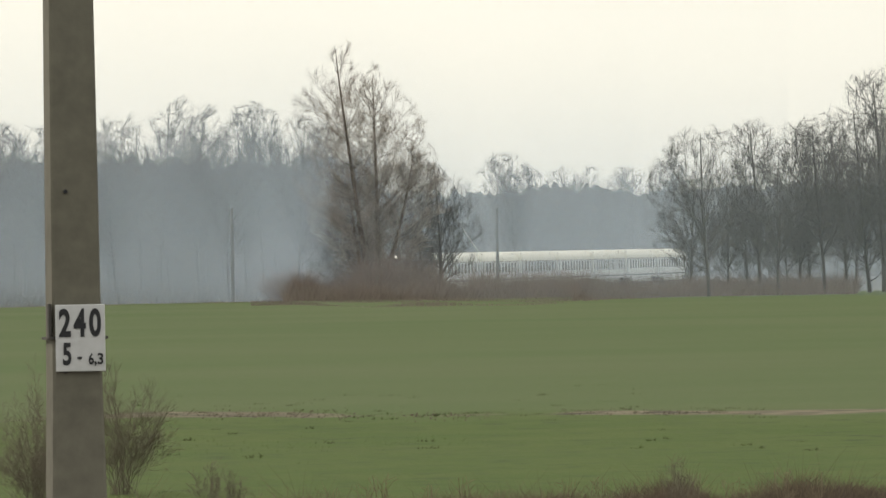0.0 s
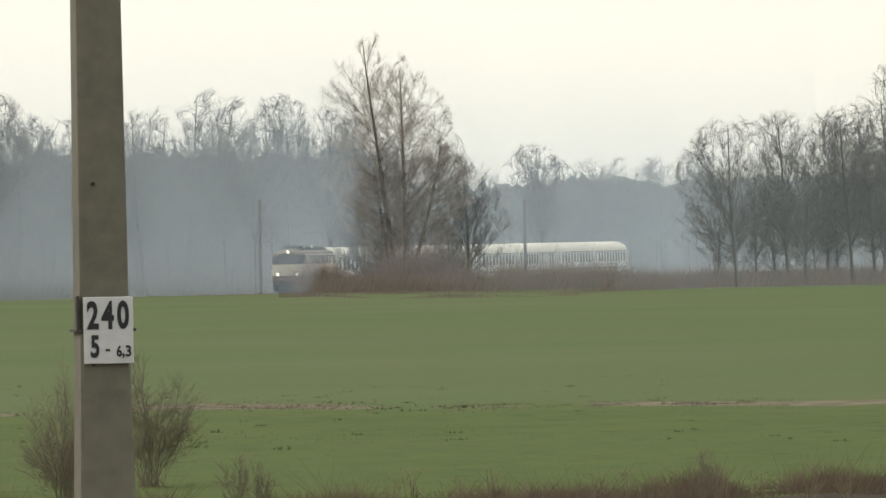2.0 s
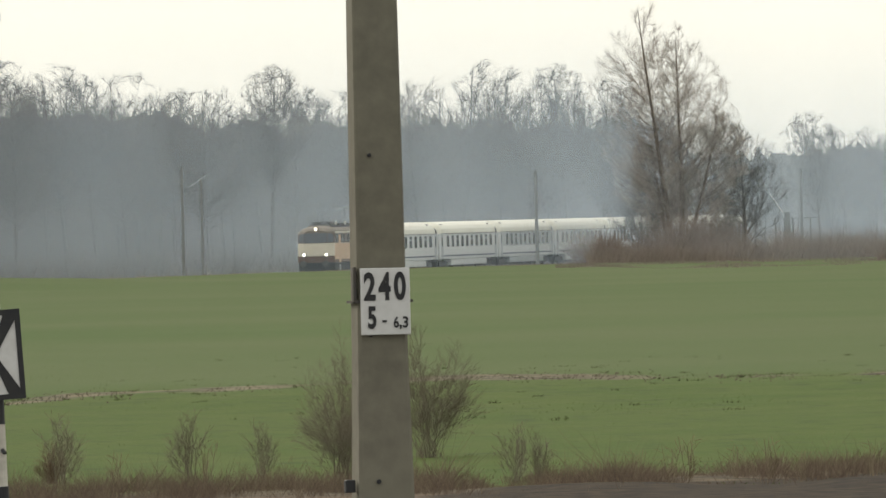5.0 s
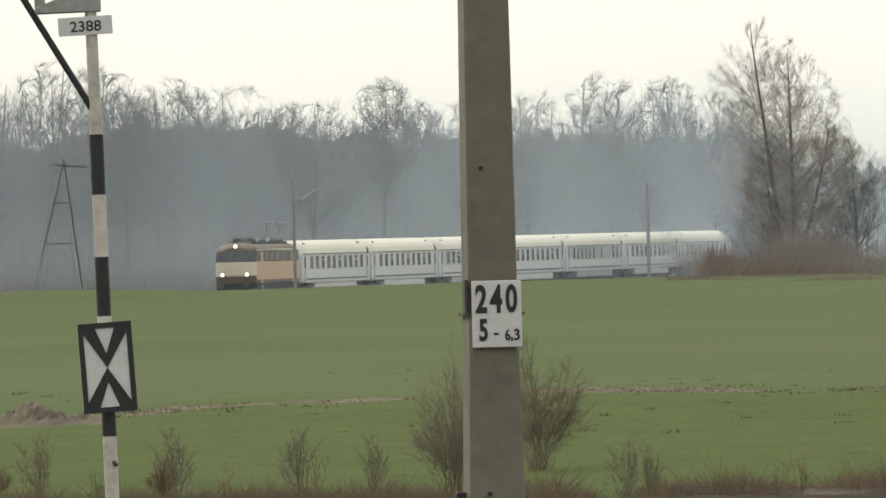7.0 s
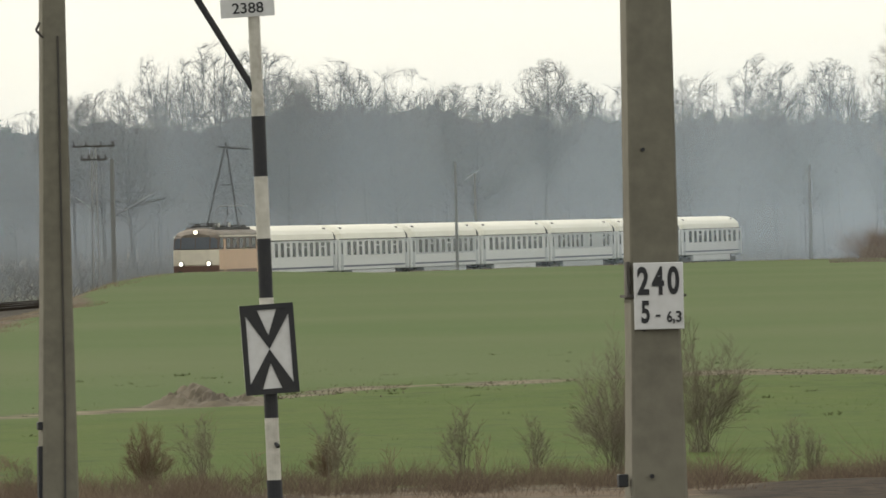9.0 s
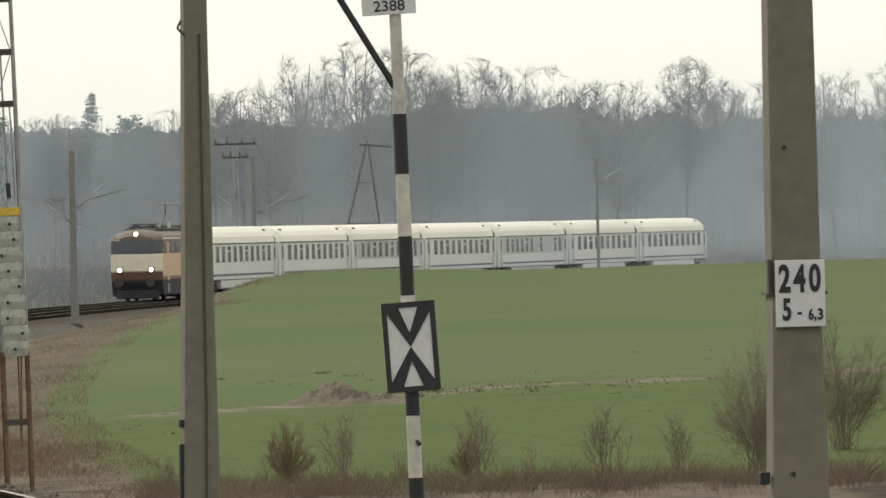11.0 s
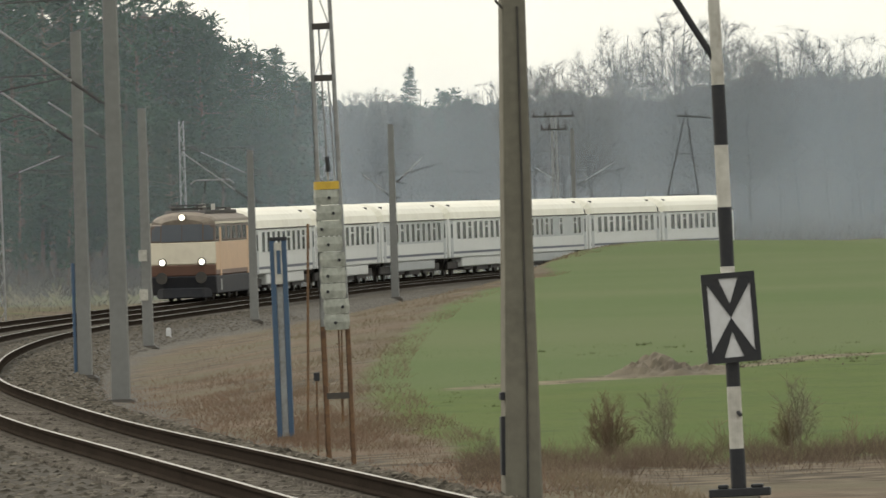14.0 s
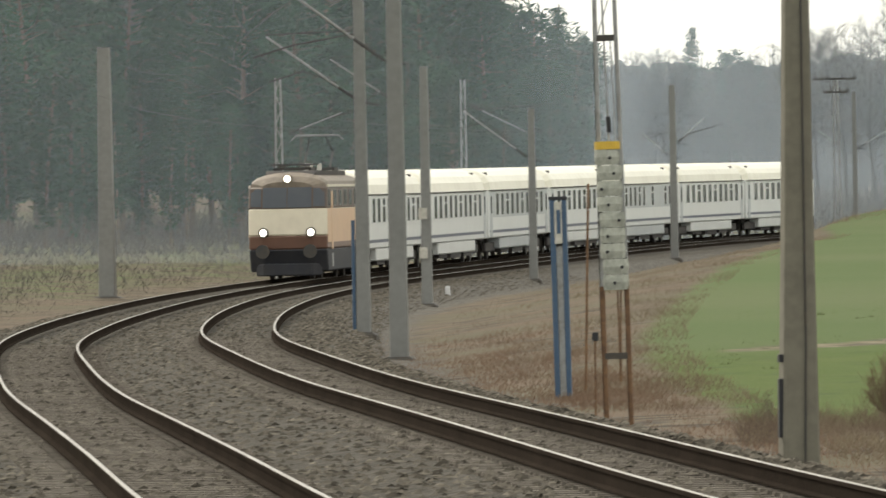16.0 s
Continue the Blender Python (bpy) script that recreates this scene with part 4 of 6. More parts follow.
def lattice_mast():
    d = 116.0
    at = spot(-1360, d)
    lean = 1.0
    mast = empty("lattice_mast", Matrix.Translation(at) @ Matrix.Rotation(radians(-lean), 4, "Y"), "rusty lattice mast wrapped in grey sheeting with a yellow band", "mast")
    f = local(at, d, lean)
    zt = f(-1376, -420)[1]
    zw0, zw1, zy = f(0, 424)[1], f(0, 160)[1], f(0, 174)[1]
    for x0, x1, mat0 in ((-0.185, -0.12, RUST), (0.135, 0.195, RUST)):
        part("leg", prism_between(x0, x1, 0.0, zw0 + 0.05, 1.0), mat0, mast, "rusty steel leg")
        part("leg", prism_between(x0 * 0.98, x1 * 0.98, zw0 + 0.05, zt, 0.72), GREY_STEEL, mast, "grey steel leg")
    for drop in (-300, -210, -116, -24, 541):
        z = f(0, drop)[1]
        q = 1.0 if drop > 400 else 0.8
        part("batten", boxes((-0.14 * q, 0.15 * q, -0.04, 0.03, z - 0.04, z + 0.04)), DARK_STEEL, mast)
    za, zb, zc = f(0, -24)[1], f(0, -116)[1], f(0, -210)[1]
    for a, b, s in ((za, zb, 1), (zb, zc, -1)):
        part("diagonal", rods(((-0.11 * s, 0, a), (0.11 * s, 0, b), 0.008)), GREY_STEEL, mast)
    n = 9
    for k in range(n):
        z = zw0 + (zy - zw0) * k / n
        h = (zy - zw0) / n
        one = part("wrapping", rods(((0.0, -0.02, z + 0.004), (0.0, -0.02, z + h * 0.5), 0.155, 0.172), ((0.0, -0.02, z + h * 0.5), (0.0, -0.02, z + h - 0.004), 0.172, 0.158), n=14), SACKING, mast, "grey sheeting")
        one.matrix_basis = pose(0.012 * math.sin(k * 2.1) + 0.03 - 0.006 * k, 0, 0)
        part("eyelet", rods(((0.10 * math.sin(k * 1.9), -0.2, z + h * 0.45), (0.10 * math.sin(k * 1.9), -0.16, z + h * 0.45), 0.022), n=7), BLACK_PAINT, one)
    part("yellow_band", rods(((-0.02, -0.02, zy), (-0.02, -0.02, zw1), 0.168), n=16), YELLOW, mast, "yellow band")
    part("tie_rod", rods(((0.045, 0, 0.75), (0.045, 0, zw0), 0.012), ((0.05, 0, 0.75), (0.085, 0, zw0), 0.012)), RUST, mast)
    part("tie_rod", rods(((0.0, 0, zw1), (-0.03, 0, zb), 0.014), ((0.09, 0, zw1), (0.06, 0, za), 0.01)), GREY_STEEL, mast)
    part("insulator", rods(((0.01, 0, zw1 + 0.12), (0.0, 0, zw1 + 0.32), 0.03), n=8), BLACK_PAINT, mast)
    part("junction_box", boxes((-0.30, -0.225, -0.06, 0.03, f(0, 513)[1], f(0, 498)[1])), BLACK_PAINT, mast, bevel=0.006)
    part("cable", rods(((-0.3, 0, 0.0), (-0.27, 0, f(0, 513)[1]), 0.014)), RUST, mast)
    xa, zs = f(-1398, -178)
    xb, ze = f(-1478, -228)
    string = rods(((xa, 0, zs), (xb, 0, ze), 0.012))
    for k in range(9):
        q = (k + 0.5) / 9
        x, z = xa + (xb - xa) * q, zs + (ze - zs) * q
        rod(string, (x + 0.008, 0, z), (x - 0.008, 0, z + 0.006), 0.055, n=8)
    rod(string, (xb, 0, ze), (xb - 2.2, 3.0, ze + 0.75), 0.012)
    part("insulator_string", string, DARK_STEEL, mast, "dark string of disc insulators on a wire")
    part("footing", prism([(-0.25, 0.27, 0.24), (0.10, 0.25, 0.22), (0.16, 0.19, 0.17)], 0.1), DARK_STEEL, mast, "dark concrete footing")


def prism_between(x0, x1, z0, z1, q):
    bm = boxes((x0, x1, -0.035, 0.035, z0, z1), (x0, x0 + 0.012, -0.035, 0.1, z0, z1))
    for v in bm.verts:
        if v.co.z > (z0 + z1) / 2:
            v.co.x *= q
    return bm


def blue_frame():
    d = foot(-1456, 612)
    at = spot(-1457, d)
    thing = empty("signal_frame", Matrix.Translation(at) @ Matrix.Rotation(radians(-0.7), 4, "Y"), "blue painted steel post frame with a small grey sign", "signpost")
    f = local(at, d, 0.7)
    zt = f(-1460, 256)[1]
    for x0, x1 in ((-0.135, -0.05), (0.055, 0.135)):
        part("post", boxes((x0, x1, -0.05, 0.05, -0.1, zt)), BLUE_PAINT, thing, bevel=0.008)
    part("web", boxes((-0.05, 0.055, -0.01, 0.01, 0.0, f(0, 345)[1])), GREY_STEEL, thing, "pale steel web")
    part("crossbar", boxes((-0.15, 0.15, -0.06, 0.06, zt - 0.06, zt)), BLACK_PAINT, thing, bevel=0.01)
    s = part("sign", boxes((-0.06, 0.06, -0.075, -0.055, f(0, 340)[1], f(0, 266)[1])), OFF_WHITE, thing, "small grey sign", 0.004)
    part("sign_panel", boxes((-0.025, 0.04, -0.082, -0.0755, f(0, 322)[1], f(0, 280)[1])), BLUE_PAINT, s)
    d2 = d + 2
    at2 = spot(-1418, d2)
    thin = empty("thin_post", Matrix.Translation(at2), "thin brown cable post beside the mast", "post")
    part("rod", rods(((0, 0, -0.1), (0.1, 0, 3.4), 0.022)), RUST, thin)


def catenary_pole(bearing, base, top, wide, arms=(), d=None, braced=False, lattice=False, blue=False):
    """A concrete mast with its bracket tubes, each (bearing, drop, bearing at the pole, drop at the pole)."""
    d = d or foot(bearing, base)
    at = spot(bearing, d, 0.15)
    k = d * UNIT
    f = local(at, d)
    z = f(0, top)[1]
    mast = empty("catenary_mast", Matrix.Translation(at), "steel lattice catenary mast with cross arms" if lattice else "pale galvanised lattice catenary mast behind the tracks" if braced else "concrete catenary mast, paled as by haze, with slanting bracket tubes" if arms else "concrete catenary mast, paled as by haze, beside the track", "catenary mast", "catenary masts")
    w = wide * k / 2
    if lattice or braced:
        for s in (-1, 1):
            part("leg", rods(((s * w, 0, 0), (s * w * 0.6, 0, z), 0.05)), GREY_STEEL, mast)
        n = 9 if lattice else 13
        for i in range(n):
            a, b = z * i / n, z * (i + 1) / n
            s = 1 if i % 2 else -1
            part("diagonal", rods(((s * w * (1 - 0.4 * i / n), 0, a), (-s * w * (1 - 0.4 * (i + 1) / n), 0, b), 0.025)), GREY_STEEL, mast)
        for q, zz in ((1.3, z - 0.1), (0.8, z - 0.9)) if lattice else ():
            part("cross_arm", boxes((-q, q, -0.06, 0.06, zz - 0.05, zz + 0.05)), DARK_STEEL, mast)
            for x in (-q * 0.9, -q * 0.35, q * 0.35, q * 0.9):
                part("insulator", rods(((x, 0, zz), (x, 0, zz + 0.28), 0.06), n=7), DARK_STEEL, mast)
    else:
        part("shaft", prism([(-0.2, w, w * 0.9), (z, w * 0.72, w * 0.7)], 0.15), CONCRETE_HAZED, mast)
        part("footing", prism([(-0.3, w * 2.1, w * 1.8), (0.16, w * 1.9, w * 1.6), (0.24, w * 1.3, w * 1.2)], 0.1), DARK_STEEL, mast, "dark concrete footing")
    for ub, vb, up, vp in arms:
        x0, z0 = f(ub, vb)
        x1, z1 = f(up, vp)
        m = (x0 + (x1 - x0) * 0.78, z0 + (z1 - z0) * 0.78)
        part("bracket_tube", rods(((x0, 0, z0), (m[0], 0, m[1]), 0.030), n=8), GREY_STEEL, mast, "galvanised bracket tube")
        part("insulator", rods(((m[0], 0, m[1]), (x1, 0, z1), 0.036), ((x1, 0, z1), (x1 + 0.5, 0, z1 - 0.1), 0.025), n=8), DARK_STEEL, mast, "dark insulator")
        part("top_tie", rods(((x0, 0, z0 + 0.05), (x1 + 0.3, 0, z0 + 0.12), 0.016)), DARK_STEEL, mast)
        drop_z = min(z0 - 0.2, rail_z(d) - at.z + 5.7)
        part("steady_arm", rods(((x0 + 0.9, 0, drop_z + 0.25), (x0 + 0.05, 0, drop_z), 0.02), ((x0 + 0.9, 0, drop_z + 0.25), (m[0], 0, m[1] + 0.1), 0.02)), DARK_STEEL, mast)
    if blue:
        part("blue_pipe", rods(((-w - 0.05, -0.1, 0), (-w - 0.05, -0.1, f(0, 292)[1]), 0.045), n=8), BLUE_PAINT, mast, "blue cable pipe")
    return mast


numbered_pole()
tapered_pole()
marker_post()
lattice_mast()
blue_frame()
catenary_pole(-1808, 498, -120, 25, ((-1982, -38, -1818, 80),), blue=True)
catenary_pole(-1746, 544, -330, 32, ((-2010, -169, -1773, 7),))
signalled = catenary_pole(-1695, 447, 20, 19, ((-1868, 4, -1755, 81),))
catenary_pole(-1506, 407, 100, 15, ((-1632, 100, -1512, 190), ))
catenary_pole(-1256, 374, 62, 14, ((-1310, 150, -1262, 190), (-1200, 120, -1250, 165)))
catenary_pole(-967, 284, 54, 12, ((-1002, 147, -967, 172),), d=545, lattice=True)
catenary_pole(-935, 282, 80, 9, ((-865, 143, -930, 180),), d=560)
catenary_pole(-328, 280, 98, 6, ((-285, 114, -325, 140),), d=621)
catenary_pole(-294, 280, 120, 5, d=668)
catenary_pole(298, 276, 119, 7, d=753)
catenary_pole(767, 272, 128, 6, d=883)
catenary_pole(-2260, 424, -25, 30)
catenary_pole(-1953, 300, 35, 15, ((-1850, 100, -1945, 135),), d=400, braced=True)
catenary_pole(-1626, 290, 45, 12, ((-1520, 140, -1620, 90),), d=480, braced=True)


def mast_plates(mast):
    """Two small pale plates on a mast, and the white marker stone beside it."""
    d = mast.matrix_basis.translation.y
    f = local(mast.matrix_basis.translation, d)
    for a, b in ((292, 272), (362, 342)):
        part("plate", boxes((-0.22, 0.06, -0.27, -0.25, f(0, a)[1], f(0, b)[1])), OFF_WHITE, mast, "small dirty white plate", 0.004)
    at = spot(-1659, foot(-1659, 428), 0.05)
    stone = empty("marker_stone", Matrix.Translation(at), "short white marker stone beside the track", "marker stone")
    part("shaft", prism([(0, 0.09, 0.08), (0.30, 0.08, 0.07), (0.36, 0.05, 0.045)], 0.2), WHITE_PAINT, stone)


mast_plates(signalled)


def wires():
    """Contact and carrying wires over both tracks."""
    for off in (0.0, GAP):
        for lift, sag, r in ((5.6, 0.0, 0.007), (6.9, 0.25, 0.006)):
            cu = bpy.data.curves.new("contact_wire", "CURVE")
            cu.dimensions, cu.bevel_depth, cu.bevel_resolution = "3D", r, 0
            pts = []
            y = 30.0
            while y < 1000:
                p, t = along(off, y)
                q = ((y - 30) % 62) / 62
                pts.append((p.x, p.y, p.z + lift - sag * 4 * q * (1 - q), 1))
                y += 7.75
            s = cu.splines.new("POLY")
            s.points.add(len(pts) - 1)
            s.points.foreach_set("co", [v for p in pts for v in p])
            cu.materials.append(DARK_STEEL)
            ob = new("overhead_wire", cu)
            me = bpy.data.meshes.new_from_object(ob.evaluated_get(bpy.context.evaluated_depsgraph_get()))
            bpy.data.objects.remove(ob)
            tagged(put("overhead_wire", me), "thin dark overhead wire along the track", "wire", "overhead wires", "structure")


wires()


def pylon():
    d = 632.0
    at = spot(-745, d)
    f = local(at, d)
    zt = f(0, 55)[1]
    a = empty("power_pylon", Matrix.Translation(at), "grey A-shaped power pylon in front of the wood", "pylon")
    xl, xr, xm = f(-800, 280)[0], f(-700, 280)[0], f(-733, 55)[0]
    for x in (xl, xr):
        part("leg", rods(((x, 0, 0), (xm, 0, zt), 0.07, 0.055)), FAR_STEEL, a)
    for q in (0.45, 0.72):
        part("brace", rods(((xl + (xm - xl) * q, 0, zt * q), (xr + (xm - xr) * q, 0, zt * q), 0.045)), FAR_STEEL, a)
    part("cross_arm", rods(((xm - 0.6, 0, zt - 0.3), (xm + 1.6, 0, zt - 0.5), 0.08)), FAR_STEEL, a)


pylon()


def level_crossing():
    """A raised barrier, its post and a white fence beyond the railway."""
    d = 945.0
    at = spot(741, d)
    f = local(at, d)
    b = empty("crossing_barrier", Matrix.Translation(at), "pale raised level crossing barrier beyond the railway", "barrier")
    x0, z0 = f(699, 150)
    x1, z1 = f(735, 205)
    part("boom", rods(((x1, 0, z1), (x0, 0, z0), 0.06, 0.04)), OFF_WHITE, b, "pale slanting boom")
    part("drive_post", boxes((-0.3, 0.3, -0.25, 0.25, 0, f(0, 203)[1])), CONCRETE_HAZED, b, "white drive housing", 0.05)
    xa, xb, zr = f(722, 0)[0], f(800, 0)[0], f(0, 214)[1]
    fence = empty("white_fence", Matrix.Translation(at + Vector((0, 2, 0))), "low white railing beside the level crossing", "fence")
    part("top_rail", boxes((xa, xb, -0.05, 0.05, zr - 0.05, zr + 0.05)), CONCRETE_HAZED, fence)
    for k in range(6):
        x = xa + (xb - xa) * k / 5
        part("post", boxes((x - 0.07, x + 0.07, -0.06, 0.06, -0.2, zr - 0.05)), CONCRETE_HAZED, fence)


level_crossing()


# ---- trees, shrubs and grass ----
def limb(verts, faces, pts, radii, n=3):
    """A tapered round bar along points."""
    base = len(verts)
    for k, (p, r) in enumerate(zip(pts, radii)):
        w = (pts[min(k + 1, len(pts) - 1)] - pts[max(k - 1, 0)]).normalized()
        u = w.cross(Vector((0.3, 0.2, 0.93)) if abs(w.z) < 0.85 else Vector((1, 0.1, 0))).normalized()
        v = w.cross(u)
        verts += [p + r * (math.cos(a) * u + math.sin(a) * v) for a in (6.2832 * i / n for i in range(n))]
        if k:
            a, b = base + (k - 1) * n, base + k * n
            faces += [(a + i, a + (i + 1) % n, b + (i + 1) % n, b + i) for i in range(n)]


def grow(rng, p, d, length, r0, r1, steps, bend, rise):
    """Points and radii of a wandering limb."""
    pts, radii = [p.copy()], [r0]
    for k in range(steps):
        d = (d + Vector((rng.gauss(0, bend), rng.gauss(0, bend), rng.gauss(0, bend) + rise))).normalized()
        p = p + d * length / steps
        pts.append(p)
        radii.append(r0 + (r1 - r0) * (k + 1) / steps)
    return pts, radii


def twig_cone(verts, faces, p, q, r):
    """A fine twig that runs out to a point."""
    w = (q - p).normalized()
    u = w.cross(Vector((0.3, 0.2, 0.93))).normalized()
    v = w.cross(u)
    n = len(verts)
    verts += [p + u * r, p - u * r * 0.5 + v * r * 0.87, p - u * r * 0.5 - v * r * 0.87, q]
    faces += [(n, n + 1, n + 3), (n + 1, n + 2, n + 3), (n + 2, n, n + 3)]


def bare_tree_meshes(seed, tall, spread, stems=1, clear=0.3, limbs=30, subs=9, twigs=8, girth=0.25, twig=0.02, fan=0.12, pointed=0.0, k1=1.0, steep=0.0, tilts=(-0.62, 0.75, 1.5, -1.5), heights=(1.0, 0.87, 0.7, 0.6)):
    """Two meshes, the trunk with its limbs and the crown's fine twigs, which fill a lumpy oval."""
    rng = random.Random(seed)
    tv, tf, cv, cf = [], [], [], []
    for s in range(stems):
        h = tall * heights[s % len(heights)]
        tilt = 0 if stems == 1 else tilts[s % len(tilts)] * fan
        lean = Vector((tilt + rng.gauss(0, 0.02), rng.gauss(0, 0.04), 1)).normalized()
        pts, radii = grow(rng, Vector((tilt * 2.0 * k1, 0, -0.3 * k1)), lean, h * 0.93, girth * (0.6 + 0.4 * h / tall), 0.03 * k1, 9, 0.03, 0.02)
        limb(tv, tf, pts, radii, 6)
        axis = (pts[-1] - pts[0]) / 0.93
        mid_q, rv = (clear + 1) / 2, (1 - clear) / 2 * h

        def on_crown(a, e, q):
            lump = 1 + 0.16 * noise.noise((math.cos(a) * 1.7 + seed, math.sin(a) * 1.7, e * 1.8 + s))
            wide = spread * (1 - pointed * max(0.0, math.sin(e)) ** 1.5) * (0.75 if stems > 1 and s > 1 else 1) * lump
            core = pts[0] + axis * mid_q
            return core + q * (axis.normalized() * math.sin(e) * rv * lump ** 0.5 + Vector((math.cos(a) * math.cos(e) * wide, math.sin(a) * math.cos(e) * wide, 0)))

        def held(p):
            """The point drawn back into the crown's outline."""
            c = pts[0] + axis * mid_q
            v = p - c
            e = math.atan2(v.z / rv, math.hypot(v.x, v.y) / spread)
            edge = (on_crown(math.atan2(v.y, v.x), e, 1.0) - c).length * rng.uniform(0.9, 1.04)
            return p if v.length <= edge else c + v * (edge / v.length)

        for _ in range(limbs):
            a, e = rng.uniform(0, 6.2832), math.asin(rng.uniform(-0.7, 0.98))
            goal = on_crown(a, e, 0.96 - 0.4 * rng.random() ** 1.8)
            q = max(clear, (goal - pts[0]).dot(axis) / axis.length_squared)
            o = min(0.9, clear * 0.7 + (q - clear * 0.7) * rng.uniform(0.25, 0.72))
            if steep:
                way = goal - pts[0] - axis * q
                o = min(0.93, max(clear * 0.55, q - way.length * steep * rng.uniform(0.7, 1.2) / axis.length))
            k = min(int(o * 9), 8)
            p = pts[k].lerp(pts[k + 1], o * 9 - k)
            ln = (goal - p).length
            mid = p.lerp(goal, 0.5) + Vector((rng.gauss(0, 0.05), rng.gauss(0, 0.05), rng.gauss(-0.035, 0.04))) * ln
            lp = [p, p.lerp(mid, 0.55) - Vector((0, 0, 0.03 * ln)), mid, mid.lerp(goal, 0.55) + Vector((rng.gauss(0, 0.04), rng.gauss(0, 0.04), 0.03)) * ln, goal]
            r0 = max(0.028 * k1, radii[k] * (0.2 if steep else 0.34))
            limb(tv, tf, lp, [r0, r0 * 0.75, r0 * 0.5, r0 * 0.3, twig], 3)
            for _ in range(subs):
                g = (1 - rng.random() ** 1.4 * 0.75) * 4
                i = min(int(g), 3)
                sp = lp[i].lerp(lp[i + 1], g - i)
                sd = ((lp[i + 1] - lp[i]).normalized() * 0.8 + Vector((rng.gauss(0, 0.52), rng.gauss(0, 0.52), rng.gauss(0.15, 0.42)))).normalized()
                end = held(sp + sd * (0.5 * k1 + ln * 0.27) * rng.uniform(0.45, 1.05))
                bp = [sp, sp.lerp(end, 0.5) + Vector((rng.gauss(0, 0.06), rng.gauss(0, 0.06), rng.gauss(-0.02, 0.06))) * ln * 0.22, end]
                if (end - sp).length < twig:
                    continue
                twig_cone(cv, cf, bp[0], bp[1], twig * 1.4)
                twig_cone(cv, cf, bp[1], bp[2], twig)
                for _ in range(twigs):
                    g = rng.uniform(0.15, 1.0) * 2
                    i = min(int(g), 1)
                    ep = bp[i].lerp(bp[i + 1], g - i)
                    ed = ((bp[i + 1] - bp[i]).normalized() + Vector((rng.gauss(0, 0.65), rng.gauss(0, 0.65), rng.gauss(0.15, 0.5)))).normalized()
                    tip = held(ep + ed * (0.35 * k1 + ln * 0.13) * rng.uniform(0.5, 1.15))
                    if (tip - ep).length > twig:
                        twig_cone(cv, cf, ep, tip, twig * 0.9)
    return tv, tf, cv, cf


def fan_bush(seed, tall, wide, stems, subs, twigs, twig, label, group, name, mat):
    """A rounded bush: many thin stems that fan out from the root, forked into fine twigs."""
    rng = random.Random(seed)
    v, f, sv, sf = [], [], [], []
    for _ in range(stems):
        a, q = rng.uniform(0, 6.2832), rng.random() ** 0.42
        lump = 1 + 0.2 * noise.noise((math.cos(a) * 1.5, math.sin(a) * 1.5 + seed, q))
        e = 1.5 * q
        h = tall * (0.28 + 0.72 * math.cos(e)) * rng.uniform(0.75, 0.97) * lump
        goal = Vector((math.cos(a) * wide, math.sin(a) * wide, 0)) * math.sin(e) * lump * rng.uniform(0.75, 1.0) + Vector((0, 0, h))
        p = Vector((rng.gauss(0, wide * 0.13), rng.gauss(0, wide * 0.13), -0.04))
        mid = p.lerp(goal, 0.5) + Vector((-math.cos(a) * q * wide * 0.12, 0, 0)) + Vector((rng.gauss(0, 0.03), rng.gauss(0, 0.03), rng.gauss(0, 0.02))) * tall
        lp = [p, p.lerp(mid, 0.55), mid, mid.lerp(goal, 0.5) + Vector((rng.gauss(0, 0.02), 0, 0)) * tall, goal]
        limb(sv, sf, lp, [twig * 3.4, twig * 2.8, twig * 2, twig * 1.4, twig * 0.8], 3)
        for _ in range(subs):
            g = (1 - 0.62 * rng.random() ** 1.3) * 4
            i = min(int(g), 3)
            sp = lp[i].lerp(lp[i + 1], g - i)
            sd = ((lp[i + 1] - lp[i]).normalized() + Vector((rng.gauss(0, 0.55), rng.gauss(0, 0.55), rng.gauss(0, 0.4)))).normalized()
            end = sp + sd * tall * rng.uniform(0.05, 0.16)
            limb(v, f, [sp, sp.lerp(end, 0.5) + Vector((rng.gauss(0, 0.008), 0, 0)) * tall, end], [twig, twig * 0.8, twig * 0.5], 3)
            for _ in range(twigs):
                o = sp.lerp(end, rng.uniform(0.15, 1))
                d = (sd + Vector((rng.gauss(0, 0.5), rng.gauss(0, 0.5), rng.gauss(0.05, 0.35)))).normalized()
                twig_cone(v, f, o, o + d * tall * rng.uniform(0.03, 0.085), twig * 0.75)
    t = tagged(new(name), label, "shrub", group)
    put("stem", mesh_of("stem", sv, sf, mat), t)
    put("crown", mesh_of("crown", v, f, mat), t)
    return t


def bare_tree(seed, trunk_mat, crown_mat, label, group="", **kw):
    tv, tf, cv, cf = bare_tree_meshes(seed, **kw)
    t = tagged(new("tree"), label, "tree", group)
    put("trunk", mesh_of("trunk", tv, tf, trunk_mat, True), t)
    put("crown", mesh_of("crown", cv, cf, crown_mat), t)
    return t


def stand(t, bearing, d, turn=0.0, size=1.0, first=False):
    m = Matrix.Translation(spot(bearing, d, 0.1)) @ Matrix.Rotation(turn, 4, "Z")
    if first:
        t.matrix_basis = m
        t.scale = (size,) * 3
        return t
    c = copy_thing(t, m)
    c.scale = (size,) * 3
    return c


